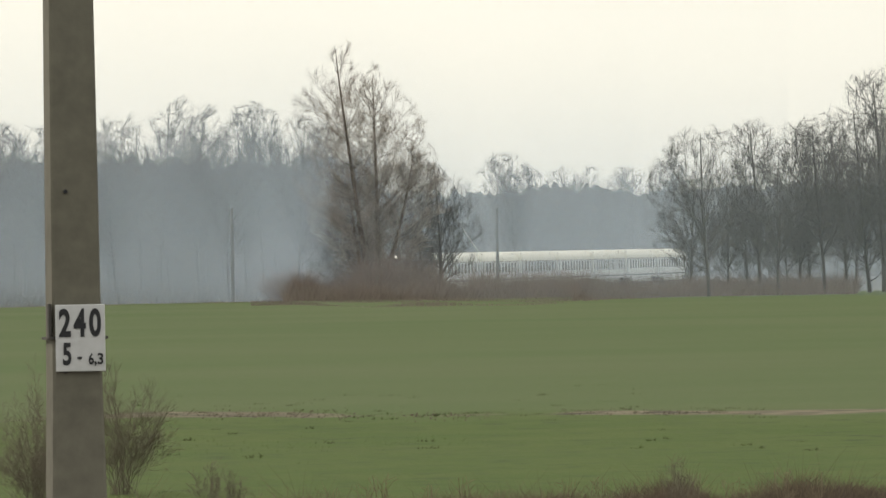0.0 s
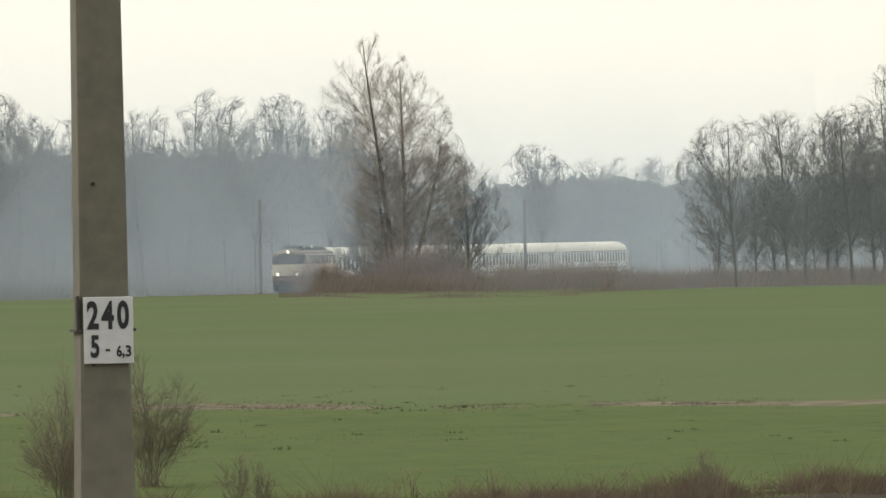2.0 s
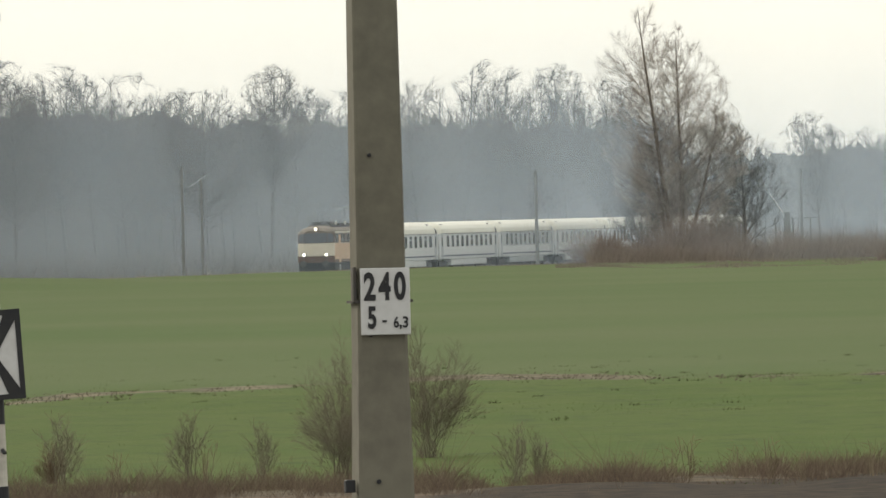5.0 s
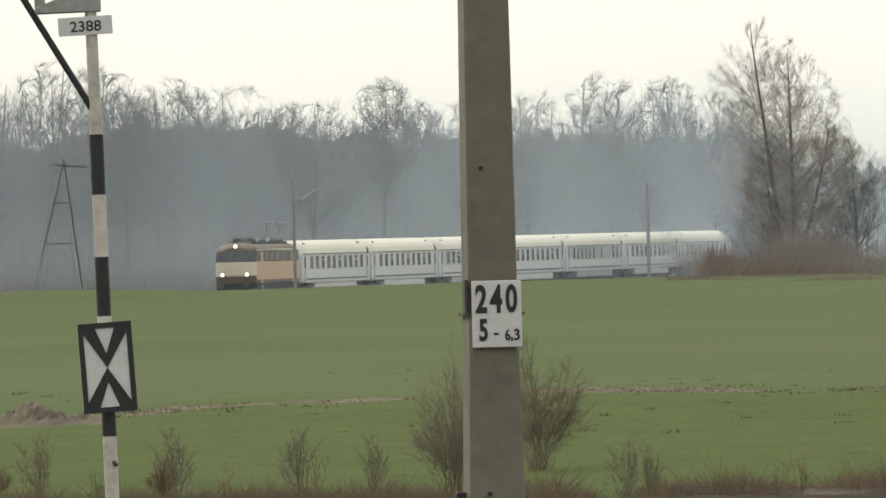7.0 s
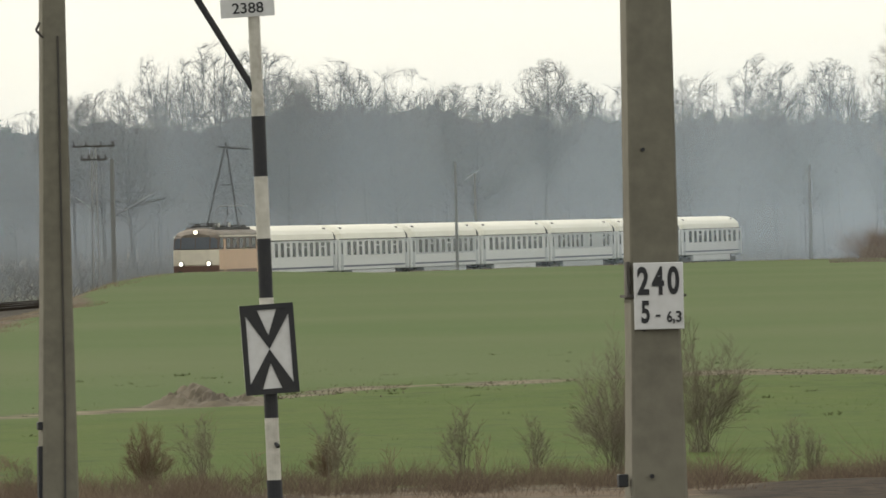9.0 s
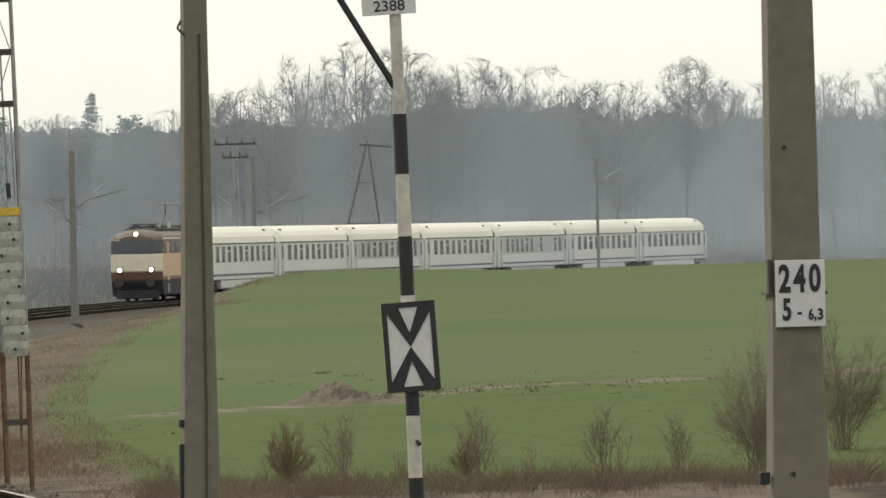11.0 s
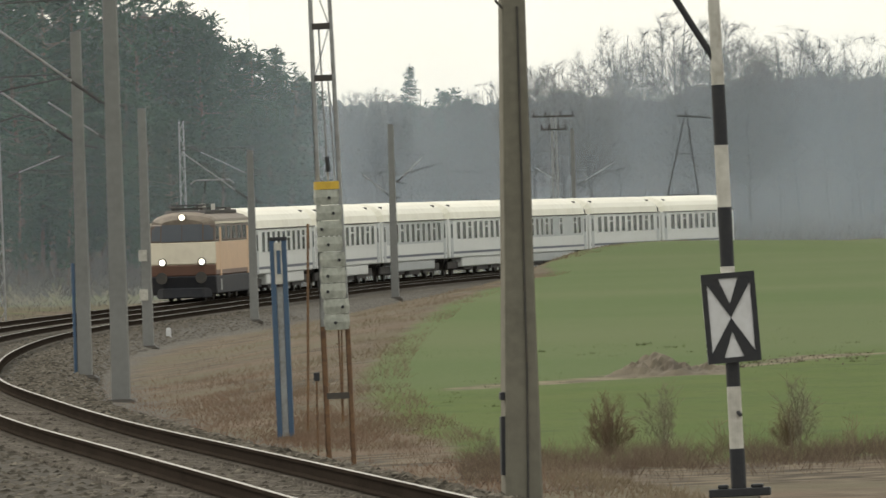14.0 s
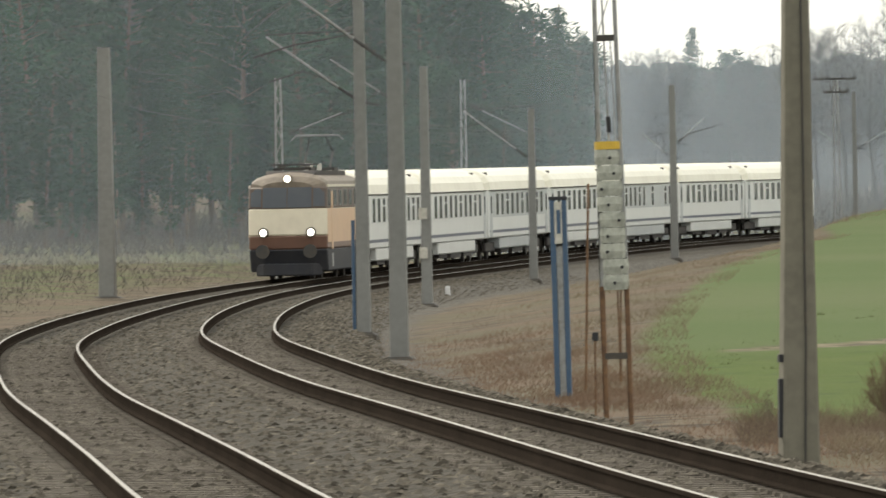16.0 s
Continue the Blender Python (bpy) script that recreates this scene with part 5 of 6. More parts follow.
def conifer(seed, tall, spread, start, label, pine):
    rng = random.Random(seed)
    t = tagged(new("conifer_tree"), label, "tree", "conifers at the wood's edge")
    tv, tf, cv, cf = [], [], [], []
    pts, radii = grow(rng, Vector((0, 0, -0.3)), Vector((0, 0, 1)), tall, 0.22, 0.03, 8, 0.02, 0.1)
    limb(tv, tf, pts, radii, 6)
    count = 90 if pine else 230
    for k in range(count):
        q = start + (0.99 - start) * (k / count if pine else int(k / 7) * 7 / count) ** 0.85
        i = min(int(q * 8), 7)
        p = pts[i].lerp(pts[i + 1], q * 8 - i)
        a = rng.uniform(0, 6.2832)
        shape = math.sqrt(max(0.05, 1 - ((q - 0.62) / 0.42) ** 2)) if pine else 1.05 - q
        reach = spread * shape * rng.uniform(0.55, 1.1)
        d = Vector((math.cos(a), math.sin(a), rng.uniform(0.0, 0.4) if pine else -0.15))
        lp, lr = grow(rng, p, d.normalized(), reach, 0.04, 0.012, 2, 0.12, 0.05)
        limb(tv, tf, lp, lr, 3)
        for _ in range(29 if pine else 14):
            g = rng.uniform(0.3, 1.05)
            c = lp[0].lerp(lp[-1], g) + Vector((rng.gauss(0, 0.4 if pine else 0.16), rng.gauss(0, 0.4 if pine else 0.16), rng.gauss(0.05, 0.3) if pine else rng.gauss(-0.05, 0.12)))
            s = rng.uniform(0.2, 0.48) * (1 if pine else 0.5 + 0.3 * (1 - q))
            n0 = len(cv)
            u = Vector((rng.gauss(0, 1), rng.gauss(0, 1), rng.gauss(0, 0.7))).normalized()
            v = u.cross(Vector((rng.gauss(0, 1), rng.gauss(0, 1), rng.gauss(0, 1)))).normalized()
            cv += [c - u * s, c + v * s * 0.27, c + u * s, c - v * s * 0.27]
            cf.append((n0, n0 + 1, n0 + 2, n0 + 3))
    put("trunk", mesh_of("trunk", tv, tf, BARK_BROWN, True), t)
    put("crown", mesh_of("crown", cv, cf, NEEDLES), t)
    return t


def shrub(seed, tall, wide, stems, mat, name="shrub", label="", twigs=6, twig=0.006, group="shrubs along the field"):
    """A thicket of thin upright stems that fork."""
    rng = random.Random(seed)
    v, f, sv, sf = [], [], [], []
    for _ in range(stems):
        a = rng.uniform(0, 6.2832)
        out = rng.random() ** 0.7 * wide / tall
        d = Vector((math.cos(a) * out, math.sin(a) * out * 0.8, 1)).normalized()
        ln = tall * rng.uniform(0.6, 1.02)
        pts, radii = grow(rng, Vector((rng.gauss(0, wide * 0.08), rng.gauss(0, wide * 0.08), -0.05)), d, ln, twig * 3, twig, 5, 0.10, 0.05)
        limb(sv, sf, pts, radii, 3)
        for _ in range(twigs):
            g = rng.uniform(0.25, 1.0) * 5
            i = min(int(g), 4)
            p = pts[i].lerp(pts[i + 1], g - i)
            e = ((pts[i + 1] - pts[i]).normalized() + Vector((rng.gauss(0, 0.7), rng.gauss(0, 0.7), rng.gauss(0.25, 0.4)))).normalized()
            bp, br = grow(rng, p, e, ln * rng.uniform(0.15, 0.4), twig * 1.1, twig * 0.7, 2, 0.15, 0.05)
            limb(v, f, bp, br, 3)
            for _ in range(3):
                o = bp[0].lerp(bp[2], rng.uniform(0.3, 1))
                twig_cone(v, f, o, o + (e + Vector((rng.gauss(0, 0.6), rng.gauss(0, 0.6), rng.gauss(0.1, 0.5)))).normalized() * ln * rng.uniform(0.06, 0.16), twig * 0.7)
    t = tagged(new(name), label, "shrub", group)
    put("stem", mesh_of("stem", sv, sf, mat), t)
    put("crown", mesh_of("crown", v, f, mat), t)
    return t


def build_big_tree():
    t = bare_tree(11, BARK_BROWN, BARK_PALE, "tall bare multi-stemmed tree in front of the railway", tall=24.2, spread=5.6, stems=4, clear=0.16, limbs=74, subs=13, twigs=9, girth=0.32, twig=0.010, fan=0.15, pointed=0.45, steep=0.7, tilts=(-0.85, 0.55, 1.5, -1.6), heights=(1.0, 0.88, 0.6, 0.5))
    stand(t, 548, 790, 0.0, 1.0, True)
    label = "bare bushy tree beside the tall tree"
    side = bare_tree(12, BARK, BARK, label, "bushy trees round the tall tree", tall=13, spread=4.2, stems=1, clear=0.06, limbs=44, subs=11, twigs=10, girth=0.2, twig=0.012, pointed=0.3)
    stand(side, 668, 800, 0.5, 1.0, True)
    for u, d, turn, size in ((480, 797, 2.1, 0.74), (508, 801, 4.0, 0.62), (632, 796, 1.2, 0.6)):
        stand(side, u, d, turn, size)


build_big_tree()


def build_wood():
    """The bare wood along the far side of the railway."""
    label = "leafless grey tree at the edge of the wood"
    kinds = [bare_tree(20 + k, BARK, BARK, label, "bare trees of the wood", tall=20.0, spread=sp, clear=c, limbs=56, subs=9, twigs=8, girth=0.22, twig=0.020, pointed=u, steep=st)
             for k, (sp, c, u, st) in enumerate(((6.8, 0.24, 0.0, 0.0), (5.6, 0.2, 0.0, 0.0), (8.2, 0.3, 0.0, 0.0), (4.6, 0.42, 0.0, 0.0), (6.4, 0.22, 0.0, 0.0)))]
    low = bare_tree(29, BARK, BARK, "leafless grey tree inside the wood", "bare trees of the wood", tall=20.0, spread=6.5, clear=0.14, limbs=29, subs=8, twigs=6, girth=0.2, twig=0.024)
    rng = random.Random(8)
    tops = ((-1400, 5, 4), (-1340, 0, 1), (-1290, 3, 3), (-1200, 20, 4), (-1105, 8, 1), (-1050, -12, 0), (-1001, -25, 3), (-950, -35, 1), (-900, -55, 4), (-852, -100, 0), (-775, -126, 2), (-692, -108, 0),
            (-623, -58, 1), (-533, -88, 2), (-480, -60, 3), (-423, -74, 0), (-343, -42, 1), (-295, -45, 4), (-253, -42, 0), (-171, -70, 3), (-130, -40, 1), (-84, -34, 2), (-30, -40, 4), (40, -45, 0), (95, -34, 0), (162, -78, 2), (238, -40, 1), (290, -15, 4),
            (356, -60, 3), (415, -45, 1), (470, 0, 4), (700, 75, 0), (800, 26, 1), (850, 50, 2), (900, 52, 0), (955, 58, 4), (1010, 54, 1), (1070, 50, 3))
    seen = set()
    for u, top, k in tops:
        d = 905 + rng.uniform(-25, 60) if u < 500 else 1120 + rng.uniform(-30, 90)
        size = (height(top, d) - ground_z(d * u * UNIT, d)) / 19.0
        stand(kinds[k], u, d, rng.uniform(0, 6.28), size, k not in seen)
        seen.add(k)
    for k in range(42):
        u = -1420 + 47 * k + rng.uniform(-14, 14)
        d = 935 + rng.uniform(0, 110) if u < 560 else 1180 + rng.uniform(0, 100)
        beside = min(tops, key=lambda q: abs(q[0] - u))
        size = (height(beside[1] + rng.uniform(2, 38), d) - ground_z(d * u * UNIT, d)) / 19.6
        stand(low, u, d, rng.uniform(0, 6.28), size, k == 0)
    right = [bare_tree(30 + k, BARK, BARK, "dark leafless tree at the field's edge", "bare trees at the field's edge", tall=14.0, spread=sp, clear=c, limbs=46, subs=9, twigs=8, girth=0.16, twig=0.0145, pointed=u)
             for k, (sp, c, u) in enumerate(((4.6, 0.12, 0.0), (3.7, 0.12, 0.1), (4.2, 0.05, 0.1)))]
    for k in range(22):
        u, d = 690 + 40 * k + rng.uniform(-15, 15), 1150 + rng.uniform(0, 100)
        stand(low, u, d, rng.uniform(0, 6.28), (height(62 + rng.uniform(-15, 60), d) - ground_z(d * u * UNIT, d)) / 19.6)
    seen = set()
    for u, top, d, k in ((1140, -25, 600, 0), (1105, 60, 640, 2), (1175, 40, 650, 2), (1230, -34, 640, 1), (1262, 10, 610, 2), (1300, -20, 655, 1), (1345, -42, 620, 0), (1385, -20, 650, 1), (1425, -60, 640, 2), (1450, -122, 670, 1), (1490, -60, 620, 0), (1540, -60, 640, 1), (1600, -70, 650, 0),
                         (1210, 90, 660, 2), (1280, 100, 670, 0), (1320, 60, 690, 2), (1400, 40, 690, 0), (1470, 30, 690, 2)):
        size = (height(top, d) - ground_z(d * u * UNIT, d)) / 13.8
        stand(right[k], u, d, rng.uniform(0, 6.28), size, k not in seen)
        seen.add(k)


build_wood()


def build_conifers():
    pines = [conifer(40 + k, 18.0, sp, st, "dark green pine at the edge of the wood", True) for k, (sp, st) in enumerate(((3.2, 0.14), (2.8, 0.22), (3.6, 0.08)))]
    spruces = [conifer(50, 18.0, 4.6, 0.1, "dark pointed spruce above the wood", False)]
    rng = random.Random(9)
    seen = set()
    rows = [(-1415, -15, 575, 1), (-1440, -35, 570, 0), (-1500, -80, 560, 2), (-1540, -95, 565, 0), (-1585, -140, 555, 1), (-1640, -150, 560, 2), (-1152, 2, 1000, 0), (-1120, 22, 1010, 1)]
    rows += [(-1700 - 52 * k + rng.uniform(-15, 15), -190 - rng.uniform(0, 120), 570 + rng.uniform(-25, 50), rng.randrange(3)) for k in range(20)]
    rows += [(-1460 - 46 * k + rng.uniform(-15, 15), 20 + rng.uniform(-80, 60), 530 + rng.uniform(-20, 30), rng.randrange(3)) for k in range(26)]
    rows += [(-1480 - 40 * k + rng.uniform(-15, 15), -60 + rng.uniform(-60, 60), 600 + rng.uniform(-20, 30), rng.randrange(3)) for k in range(30) if k % 4 != 3]
    for u, top, d, k in rows:
        size = (height(top, d) - ground_z(d * u * UNIT, d)) / 18.0
        stand(pines[k], u, d, rng.uniform(0, 6.28), size, k not in seen)
        seen.add(k)
    for n, (u, top, d) in enumerate(((-1219, -52, 990), (-1464, -98, 585), (-1560, -120, 590), (-1610, -190, 580))):
        stand(spruces[0], u, d, n * 1.3, (height(top, d) - ground_z(d * u * UNIT, d)) / 18.0, n == 0)


build_conifers()


def build_depth_of_wood():
    """The closed mass of the wood behind its edge, with an uneven top."""
    def top_at(u):
        return 22 + 26 * noise.noise((u * 0.012, 3, 0)) + 6 * noise.noise((u * 0.13, 5, 0)) - 12 * smooth(-850, -950, u) + 18 * noise.noise((u * 0.06, 7, 0)) + (62 if u > 560 else 0) + 10 - 170 * smooth(-1490, -1640, u) - 60 * smooth(-1000, -500, u) * smooth(-100, -500, u) * 0.6
    verts, faces = [], []
    us = [-2900 + 6 * k for k in range(800)]
    for k, u in enumerate(us):
        d = 1280 + 12 * noise.noise((u * 0.02, 0, 0))
        x = d * math.tan(u * UNIT)
        for r, q in enumerate((0, 0.35, 0.7, 0.9, 1.0)):
            z = height(top_at(u) + 10 * noise.noise((u * 0.25, r, 4)), d) * q - 2 * (1 - q)
            verts.append((x, d + 25 * q + 5 * noise.noise((u * 0.08, r * 2.0, 1)), z))
        verts.append((x, d + 120, -2))
        if k:
            a = (k - 1) * 6
            faces += [(a + i, a + i + 6, a + i + 7, a + i + 1) for i in range(5)]
    tagged(put("backdrop_wood", mesh_of("backdrop_wood", verts, faces, FAR_WOOD, True)), "dense grey leafless wood in the distance", "backdrop", kind="structure")
    rng = random.Random(3)
    verts, faces = [], []
    for _ in range(2600):
        u = rng.uniform(-1500, 560)
        d = rng.uniform(960, 1270)
        base = spot(u, d)
        h = max(3.0, (height(top_at(u) + rng.uniform(-32, 60), d) - base.z) * rng.uniform(0.7, 1.0))
        p, q = base, base + Vector((rng.gauss(0, 0.8), 0, h))
        limb(verts, faces, [p, p.lerp(q, 0.6), q], [0.11, 0.08, 0.03], 3)
        for _ in range(5):
            b = p.lerp(q, rng.uniform(0.35, 0.98))
            limb(verts, faces, [b, b + Vector((rng.gauss(0, 1.2), rng.gauss(0, 0.6), rng.uniform(0.6, 2.2)))], [0.04, 0.02], 3)
    tagged(put("woodland_stems", mesh_of("woodland_stems", verts, faces, BARK)), "many thin grey stems and branches of the wood", "woodland", kind="stuff")


build_depth_of_wood()


def build_scrub():
    """Shrubs and scrub at the field's near and far edges."""
    for seed, u, base, top, wide in ((60, -56, 662, 400, 80), (61, 96, 622, 378, 104)):
        d = foot(u, base)
        bush = fan_bush(seed, (base - top) * d * UNIT, wide * d * UNIT, 72, 24, 8, 0.0012, "bare pale brown bush behind the numbered pole", "bushes by the pole", "bush", BUSH)
        bush.matrix_basis = Matrix.Translation(spot(u, d))
    kinds = [fan_bush(62, 0.94, 0.34, 90, 14, 6, 0.0012, "dense brown shrub at the field's near edge", "shrubs along the field", "shrub", BARK_RED),
             fan_bush(63, 0.98, 0.31, 24, 16, 7, 0.0013, "thin bare shrub at the field's near edge", "shrubs along the field", "shrub", BUSH),
             shrub(64, 0.6, 0.22, 6, STRAW, "weed_clump", "dry tall weeds at the field's near edge", 6, 0.0022, "weeds along the field")]
    kinds[2]["kind"] = "stuff"
    rng = random.Random(6)
    seen = set()
    for u, d, k, s in ((-885, 124, 0, 1.05), (-790, 126, 1, 1.1), (-555, 125, 1, 1.15), (-570, 127, 0, 0.7), (-325, 127, 1, 1.1), (-300, 126, 2, 1.2), (-200, 128, 1, 0.9), (250, 121, 1, 0.9), (290, 122, 1, 0.75), (-455, 124, 2, 1.0), (-690, 124, 2, 1.0), (-1100, 120, 1, 0.6),
                         (1105, 118, 2, 1.15), (1260, 120, 2, 1.15), (1075, 117, 1, 0.9), (880, 119, 2, 1.0), (560, 120, 2, 1.2), (520, 119, 2, 1.0), (640, 120, 2, 0.9), (700, 120, 2, 1.1), (760, 119, 2, 0.8), (460, 119, 2, 0.9), (940, 118, 2, 1.1), (1000, 119, 2, 0.9), (1180, 118, 2, 1.0), (1330, 118, 2, 1.1)):
        m = Matrix.Translation(spot(u, d, 0.02)) @ Matrix.Rotation(rng.uniform(0, 6.28), 4, "Z")
        one = kinds[k] if k not in seen else copy_thing(kinds[k], m)
        seen.add(k)
        one.matrix_basis = m
        one.scale = (s,) * 3

    def thicket(name, label, mat, places, blade, count, seed):
        r = random.Random(seed)
        v, f = [], []
        for _ in range(count):
            x, y, z, h = places(r)
            p = Vector((x, y, z - 0.03))
            q = p + Vector((r.gauss(0, 0.45) * h, r.gauss(0, 0.3) * h, h * r.uniform(0.6, 1.0)))
            twig_cone(v, f, p, q, blade)
        tagged(put(name, mesh_of(name, v, f, mat)), label, "vegetation", kind="stuff")

    def near_edge(r):
        while True:
            u = r.uniform(-1150, 1650)
            y = near_bank(u * 0.0075) + 2.5 + r.gauss(0, 2.6) if u > 100 else r.gauss(118.5, 3.5)
            p = spot(u, y)
            lump = 0.5 + 0.5 * noise.noise((p.x * 1.1, p.y * 0.35, 3)) + 0.35 * noise.noise((p.x * 4, p.y * 1.2, 8))
            if r.random() < lump * lump * 1.5:
                return p.x, p.y, p.z, r.uniform(0.05, 0.36) * (0.35 + 0.9 * max(0.0, lump)) * ((1.5 if r.random() < 0.93 else 2.6) * (0.25 + 1.2 * max(0.0, noise.noise((p.x * 0.8, 3, 9)) + 0.35)) if u > 100 else 1.35)

    def bank(r):
        y = 62 + 330 * r.random() ** 1.6
        w = 4.6 + (field_edge(y) - 3.8) * r.random() ** 0.5
        p = Vector((inner_x(y) + w, y, 0))
        lump = 0.5 + 0.6 * noise.noise((p.x * 0.7, y * 0.12, 4))
        return p.x, p.y, ground_z(p.x, p.y), r.uniform(0.06, 0.38) * max(0.15, lump)

    def tufts(r):
        y = r.gauss(158, 30)
        w = min(r.gauss(5.6, 1.3), field_edge(y) + 0.5 - 2.5 * r.random())
        x = inner_x(y) + w
        return x, y, ground_z(x, y), r.uniform(0.03, 0.17) * (0.6 + max(0.0, noise.noise((x * 0.8, y * 0.15, 2)) + 0.3))

    def blades(r):
        u = r.uniform(-1300, 1600)
        y = 116 + 120 * r.random() ** 1.3
        p = spot(u, y)
        if p.x - inner_x(y) < field_edge(y):
            p = spot(u + 700, y)
        return p.x, p.y, p.z, r.uniform(0.02, 0.045)

    def clumps(r):
        k = r.randrange(330)
        q = random.Random(k)
        x, y = q.uniform(-13, 15), 132 + 100 * q.random() ** 0.8
        if q.random() < 0.5:
            y = strip_y(x) + q.gauss(0, 3)
        x, y = x + r.gauss(0, 0.05 + 0.1 * q.random()), y + r.gauss(0, 0.2)
        return x, y, ground_z(x, y), r.uniform(0.02, 0.09)

    def strip_straw(r):
        x = r.uniform(-13, 15)
        y = strip_y(x) + r.gauss(0, 2.5)
        return x, y, ground_z(x, y), r.uniform(0.01, 0.06) * max(0.2, 0.5 + noise.noise((x * 0.9, 1, 1)))

    def far_edge(r):
        u = r.uniform(390, 1400)
        y = r.uniform(690, 790) if u < 900 else r.uniform(600, 710)
        p = spot(u, y)
        return p.x, p.y, p.z, r.random() * max(0.7, 2.3 + 1.6 * noise.noise((u * 0.025, 5, 0)) + 0.8 * noise.noise((u * 0.1, 9, 0))) * (1 + 0.35 * smooth(650, 750, u) - 0.45 * smooth(900, 950, u))

    def margin(r):
        u = r.uniform(330, 1050)
        y = r.uniform(520 + 60 * smooth(560, 380, u) + 60 * smooth(820, 1000, u), 700)
        p = spot(u, y)
        return p.x, p.y, p.z, r.uniform(0.05, 0.30) * max(0.2, 0.6 + noise.noise((p.x * 0.25, p.y * 0.02, 2)))

    def under_tree(r):
        u = r.gauss(575, 85)
        y = r.uniform(770, 788)
        p = spot(u, y)
        return p.x, p.y, p.z, max(0.8, 6.2 * math.exp(-((u - 575) / 110) ** 2) * (1 + 0.4 * noise.noise((u * 0.04, 2, 0)))) * r.random() ** 0.8

    def russet(r):
        u = r.gauss(404, 20)
        y = r.uniform(770, 780)
        p = spot(u, y)
        return p.x, p.y, p.z, max(0.6, 4.6 * math.exp(-((u - 405) / 30) ** 2)) * r.uniform(0.4, 1.0)

    def line_verge(r):
        y = r.uniform(430, 900)
        x = inner_x(y) + r.uniform(5.0, 8.0)
        return x, y, ground_z(x, y), r.uniform(0.05, 0.22) * (0.4 + 1.0 * abs(noise.noise((x * 0.2, y * 0.05, 6))))

    def under_wood(r):
        y = r.uniform(470, 960)
        w = -GAP - r.uniform(9, 80)
        x = inner_x(y) + w
        return x, y, ground_z(x, y), r.uniform(0.8, 3.6)

    def left_bank(r):
        y = r.uniform(150, 520)
        w = -GAP - r.uniform(4.5, 40)
        x = inner_x(y) + w
        return x, y, ground_z(x, y), r.uniform(0.08, 0.55) * smooth(4, 14, -GAP - w)

    thicket("wood_edge_grass", "dull brown grass and scrub below the pines", BARK, left_bank, 0.016, 24000, 7)
    thicket("dry_weeds", "dry brown weeds along the field's near edge", DRY, near_edge, 0.004, 26000, 1)
    thicket("straw_weeds", "pale straw among the weeds along the field", STRAW, near_edge, 0.003, 11000, 11)
    thicket("verge_grass", "pale dry grass on the railway bank", STRAW, bank, 0.007, 26000, 2)
    thicket("russet_grass", "russet tufts of dead grass on the railway bank", RUSSET, tufts, 0.007, 28000, 8)
    thicket("field_grass", "short green blades of winter grass on the field", LEAF_GREEN, blades, 0.006, 9000, 9)
    thicket("grass_clumps", "dark tufts of old grass scattered over the field", OLD_GRASS, clumps, 0.012, 4000, 16)
    thicket("straw_litter", "pale straw litter along the bare strip in the field", STRAW, strip_straw, 0.012, 5000, 17)
    thicket("edge_scrub", "low brown scrub at the field's far edge", SCRUB, far_edge, 0.022, 26000, 3)
    thicket("margin_grass", "dull brown grass along the field's far margin", SCRUB, margin, 0.02, 15000, 18)
    thicket("tree_thicket", "dense brown thicket round the foot of the tall tree", SCRUB, under_tree, 0.016, 9000, 13)
    thicket("russet_thicket", "russet leafy thicket beside the tall tree", RUSSET, russet, 0.022, 4500, 4)
    thicket("line_verge_grass", "dull straw grass between the field and the railway", STRAW, line_verge, 0.025, 9000, 15)
    thicket("wood_undergrowth", "grey undergrowth along the wood", BARK, under_wood, 0.035, 16000, 5)


build_scrub()


def build_heap():
    """A low heap of earth and straw in the field, and clods along the bare strip."""
    rng = random.Random(12)
    p0 = spot(-772, 178)
    v, f = [], []
    n, m = 40, 16
    for i in range(n):
        for j in range(m):
            x, y = (i / (n - 1) - 0.5) * 2.6, (j / (m - 1) - 0.5) * 4
            e = max(0.0, 1 - (2 * i / (n - 1) - 1) ** 2) * max(0.0, 1 - (2 * j / (m - 1) - 1) ** 2)
            z = 1.3 * e ** 0.8 * (0.14 + 0.2 * noise.noise((x * 1.1, y, 2)) + 0.13 * noise.noise((x * 5, y * 5, 1))) * (1.35 - 0.35 * (2 * i / (n - 1) - 1))
            v.append((x, y, z - 0.03))
    f = [(i * m + j, (i + 1) * m + j, (i + 1) * m + j + 1, i * m + j + 1) for i in range(n - 1) for j in range(m - 1)]
    tagged(put("earth_heap", mesh_of("earth_heap", v, f, SOIL), m=Matrix.Translation(p0)), "low heap of brown earth and straw in the field", "heap")
    v, f = [], []
    for _ in range(1500):
        x = rng.uniform(-11, 14)
        y = strip_y(x) + rng.gauss(0, 2.5)
        if math.sin(x * 0.55) + 0.6 * math.sin(x * 1.7) < -0.9:
            continue
        r, z = rng.uniform(0.008, 0.028), ground_z(x, y)
        a = len(v)
        v += [(x + r * math.cos(t + k * 1.57) * rng.uniform(0.7, 1.6), y + r * math.sin(k * 1.57), z - 0.02) for k, t in ((k, 0.3) for k in range(4))]
        v.append((x, y, z + r * rng.uniform(0.5, 1.3)))
        f += [(a, a + 1, a + 4), (a + 1, a + 2, a + 4), (a + 2, a + 3, a + 4), (a + 3, a, a + 4)]
    tagged(put("soil_clods", mesh_of("soil_clods", v, f, SOIL)), "brown soil clods along a bare strip in the field", "soil", kind="stuff")


build_heap()


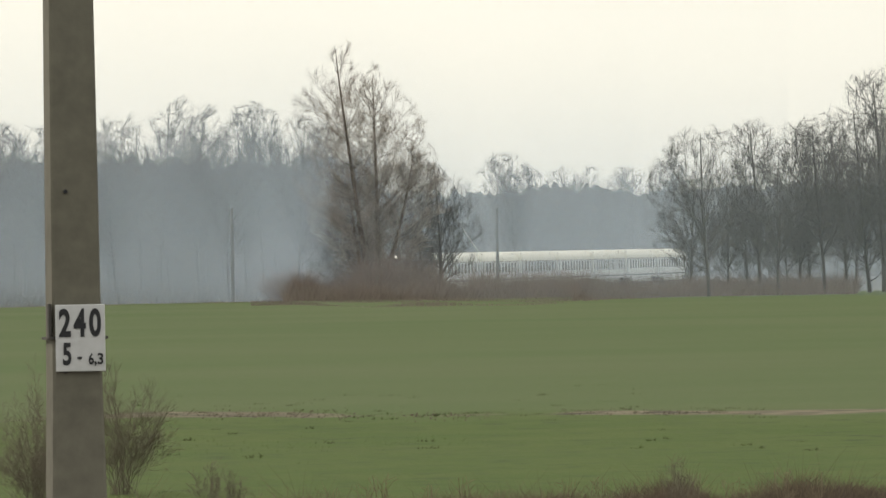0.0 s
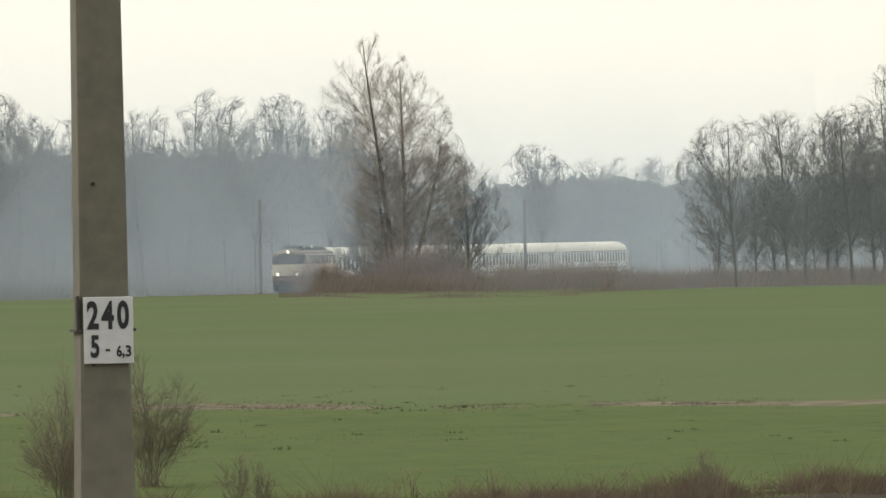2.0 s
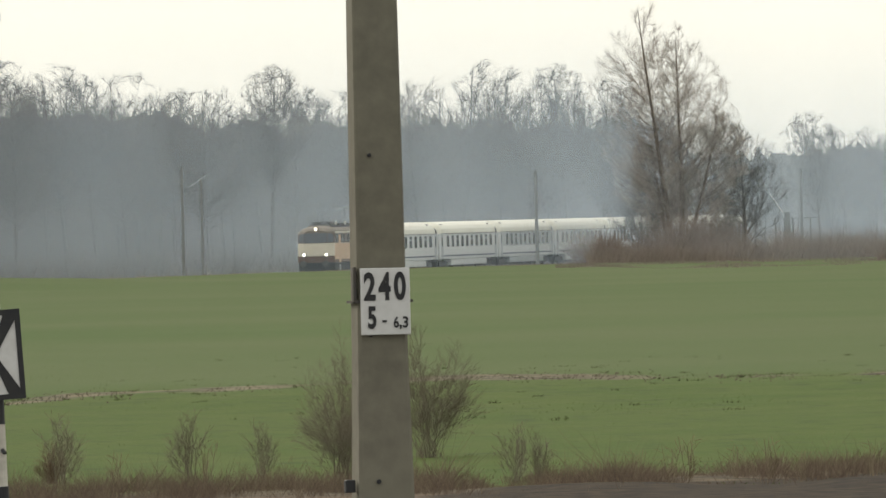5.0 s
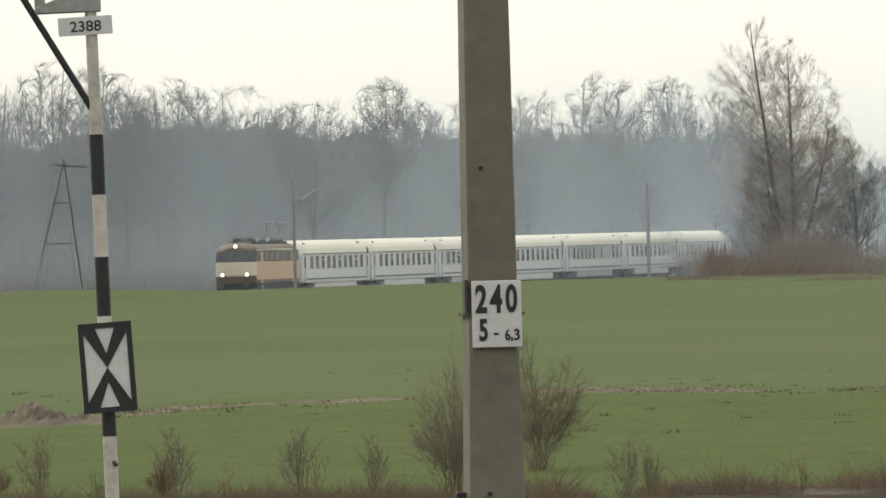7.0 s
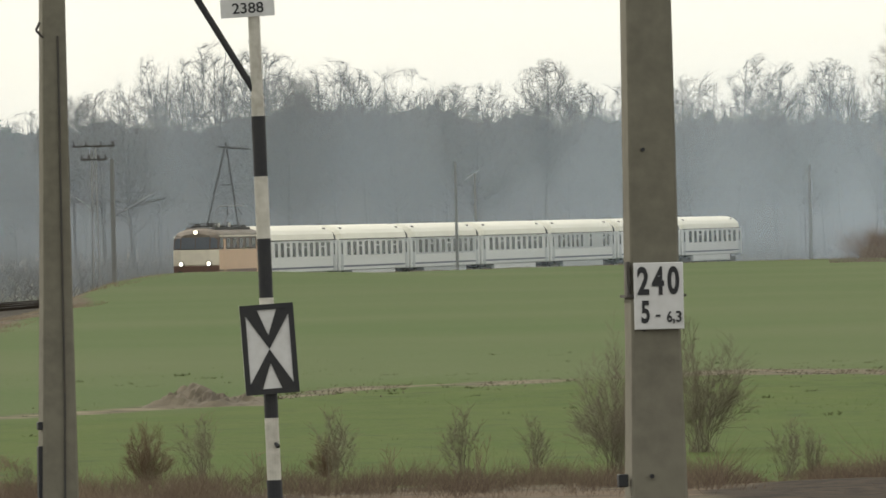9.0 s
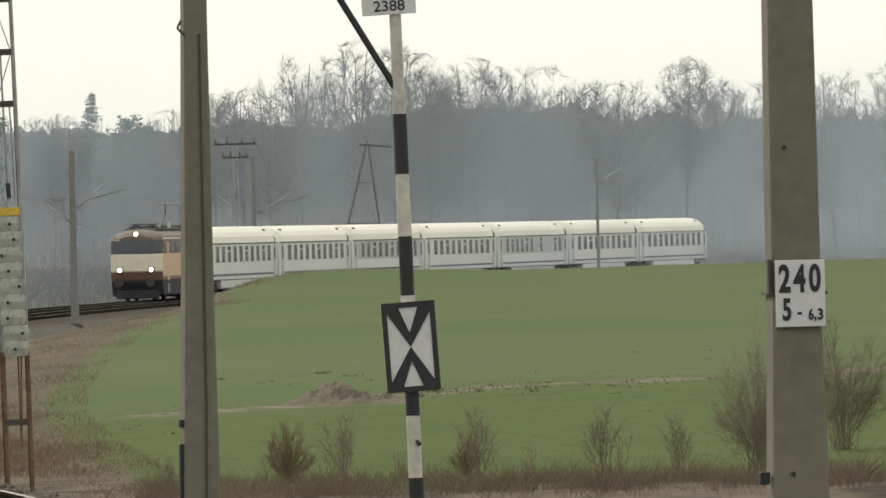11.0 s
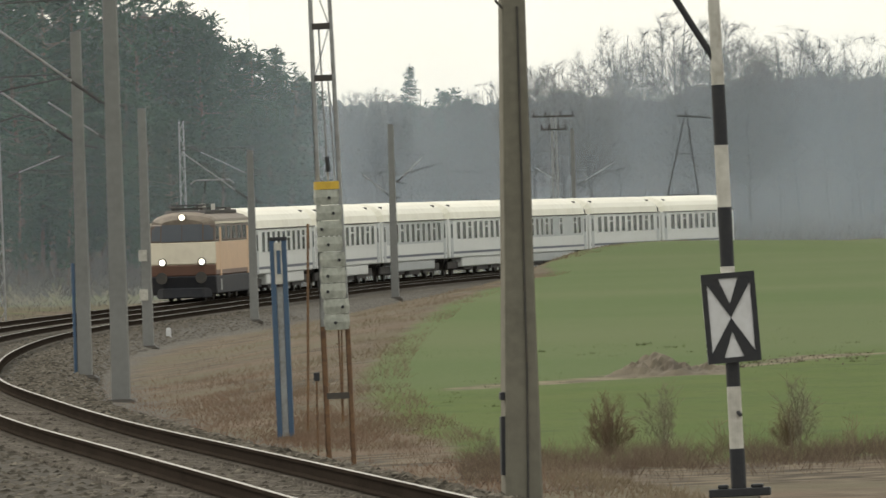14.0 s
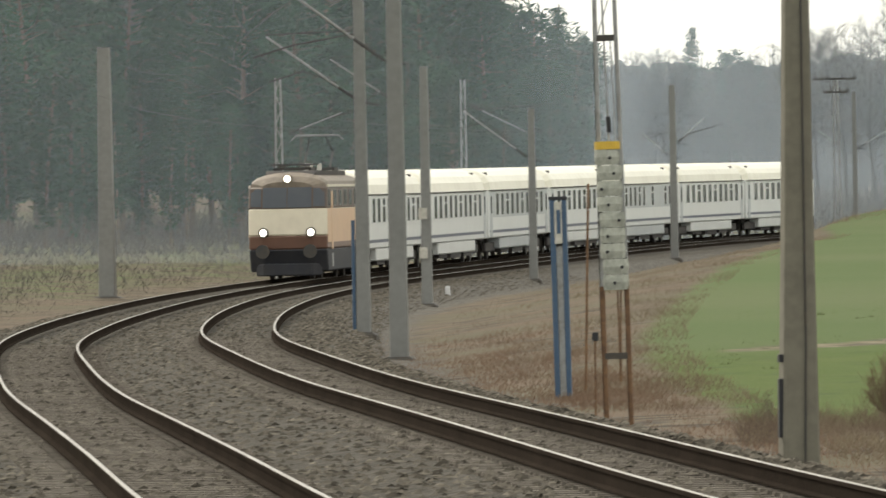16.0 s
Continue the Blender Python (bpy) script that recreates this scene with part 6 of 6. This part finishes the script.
def build_haze_sheets():
    """Upright tinted sheets added to stand for haze, before and inside the wood."""
    def sheet(name, line, low, high, top):
        v, f, pts, dens = [], [], [], []
        for (u0, d0, c0), (u1, d1, c1) in zip(line, line[1:]):
            ease = (lambda k: smooth(0, 12, k)) if name != "haze_sheet_by_the_line" else (lambda k: k / 12)
            pts += [(u0 + (u1 - u0) * k / 12, d0 + (d1 - d0) * ease(k), c0 + (c1 - c0) * k / 12) for k in range(12)]
        for k, (u, d, c) in enumerate(pts):
            x = d * math.tan(u * UNIT)
            v += [(x, d, -3), (x, d, 20), (x, d, 75)]
            dens += [c, c, c, 1] * 3
            if k:
                a = (k - 1) * 3
                f += [(a, a + 3, a + 4, a + 1), (a + 1, a + 4, a + 5, a + 2)]
        me = mesh_of(name, v, f, haze_sheet_material(low, high, top))
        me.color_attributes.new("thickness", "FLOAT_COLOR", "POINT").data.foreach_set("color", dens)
        tagged(put(name, me), "thin blue-grey sheet added to stand for haze before the wood", "mist", kind="structure")
    sheet("haze_sheet_near", ((-1640, 462, 0), (-1380, 497, 1), (-1000, 590, 1), (-500, 690, 1), (100, 800, 1), (470, 870, 1), (720, 1000, 1), (1200, 1090, 1), (1900, 1100, 1), (2100, 1100, 1)), 0.21, 0.012, 36)
    sheet("haze_sheet_pines", ((-3300, 423, 1), (-1950, 438, 1), (-1640, 460, 1), (-1380, 495, 0)), 0.10, 0.085, 38)
    sheet("haze_sheet_far", ((-1500, 880, 1), (-900, 900, 1), (0, 900, 1), (520, 900, 1), (760, 1110, 1), (1400, 1140, 1), (1900, 1140, 1), (2100, 1140, 1)), 0.18, 0.012, 36)
    sheet("haze_sheet_field", ((2100, 560, 1), (1000, 585, 1), (700, 690, 0.6), (450, 745, 0.5), (250, 800, 0.3), (50, 850, 0), (0, 860, 0)), 0.12, 0.01, 28)
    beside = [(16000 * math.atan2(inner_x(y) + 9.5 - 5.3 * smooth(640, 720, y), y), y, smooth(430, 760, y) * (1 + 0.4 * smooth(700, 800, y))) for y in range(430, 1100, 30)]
    sheet("haze_sheet_by_the_line", beside, 0.16, 0.01, 32)


build_haze_sheets()


motions()
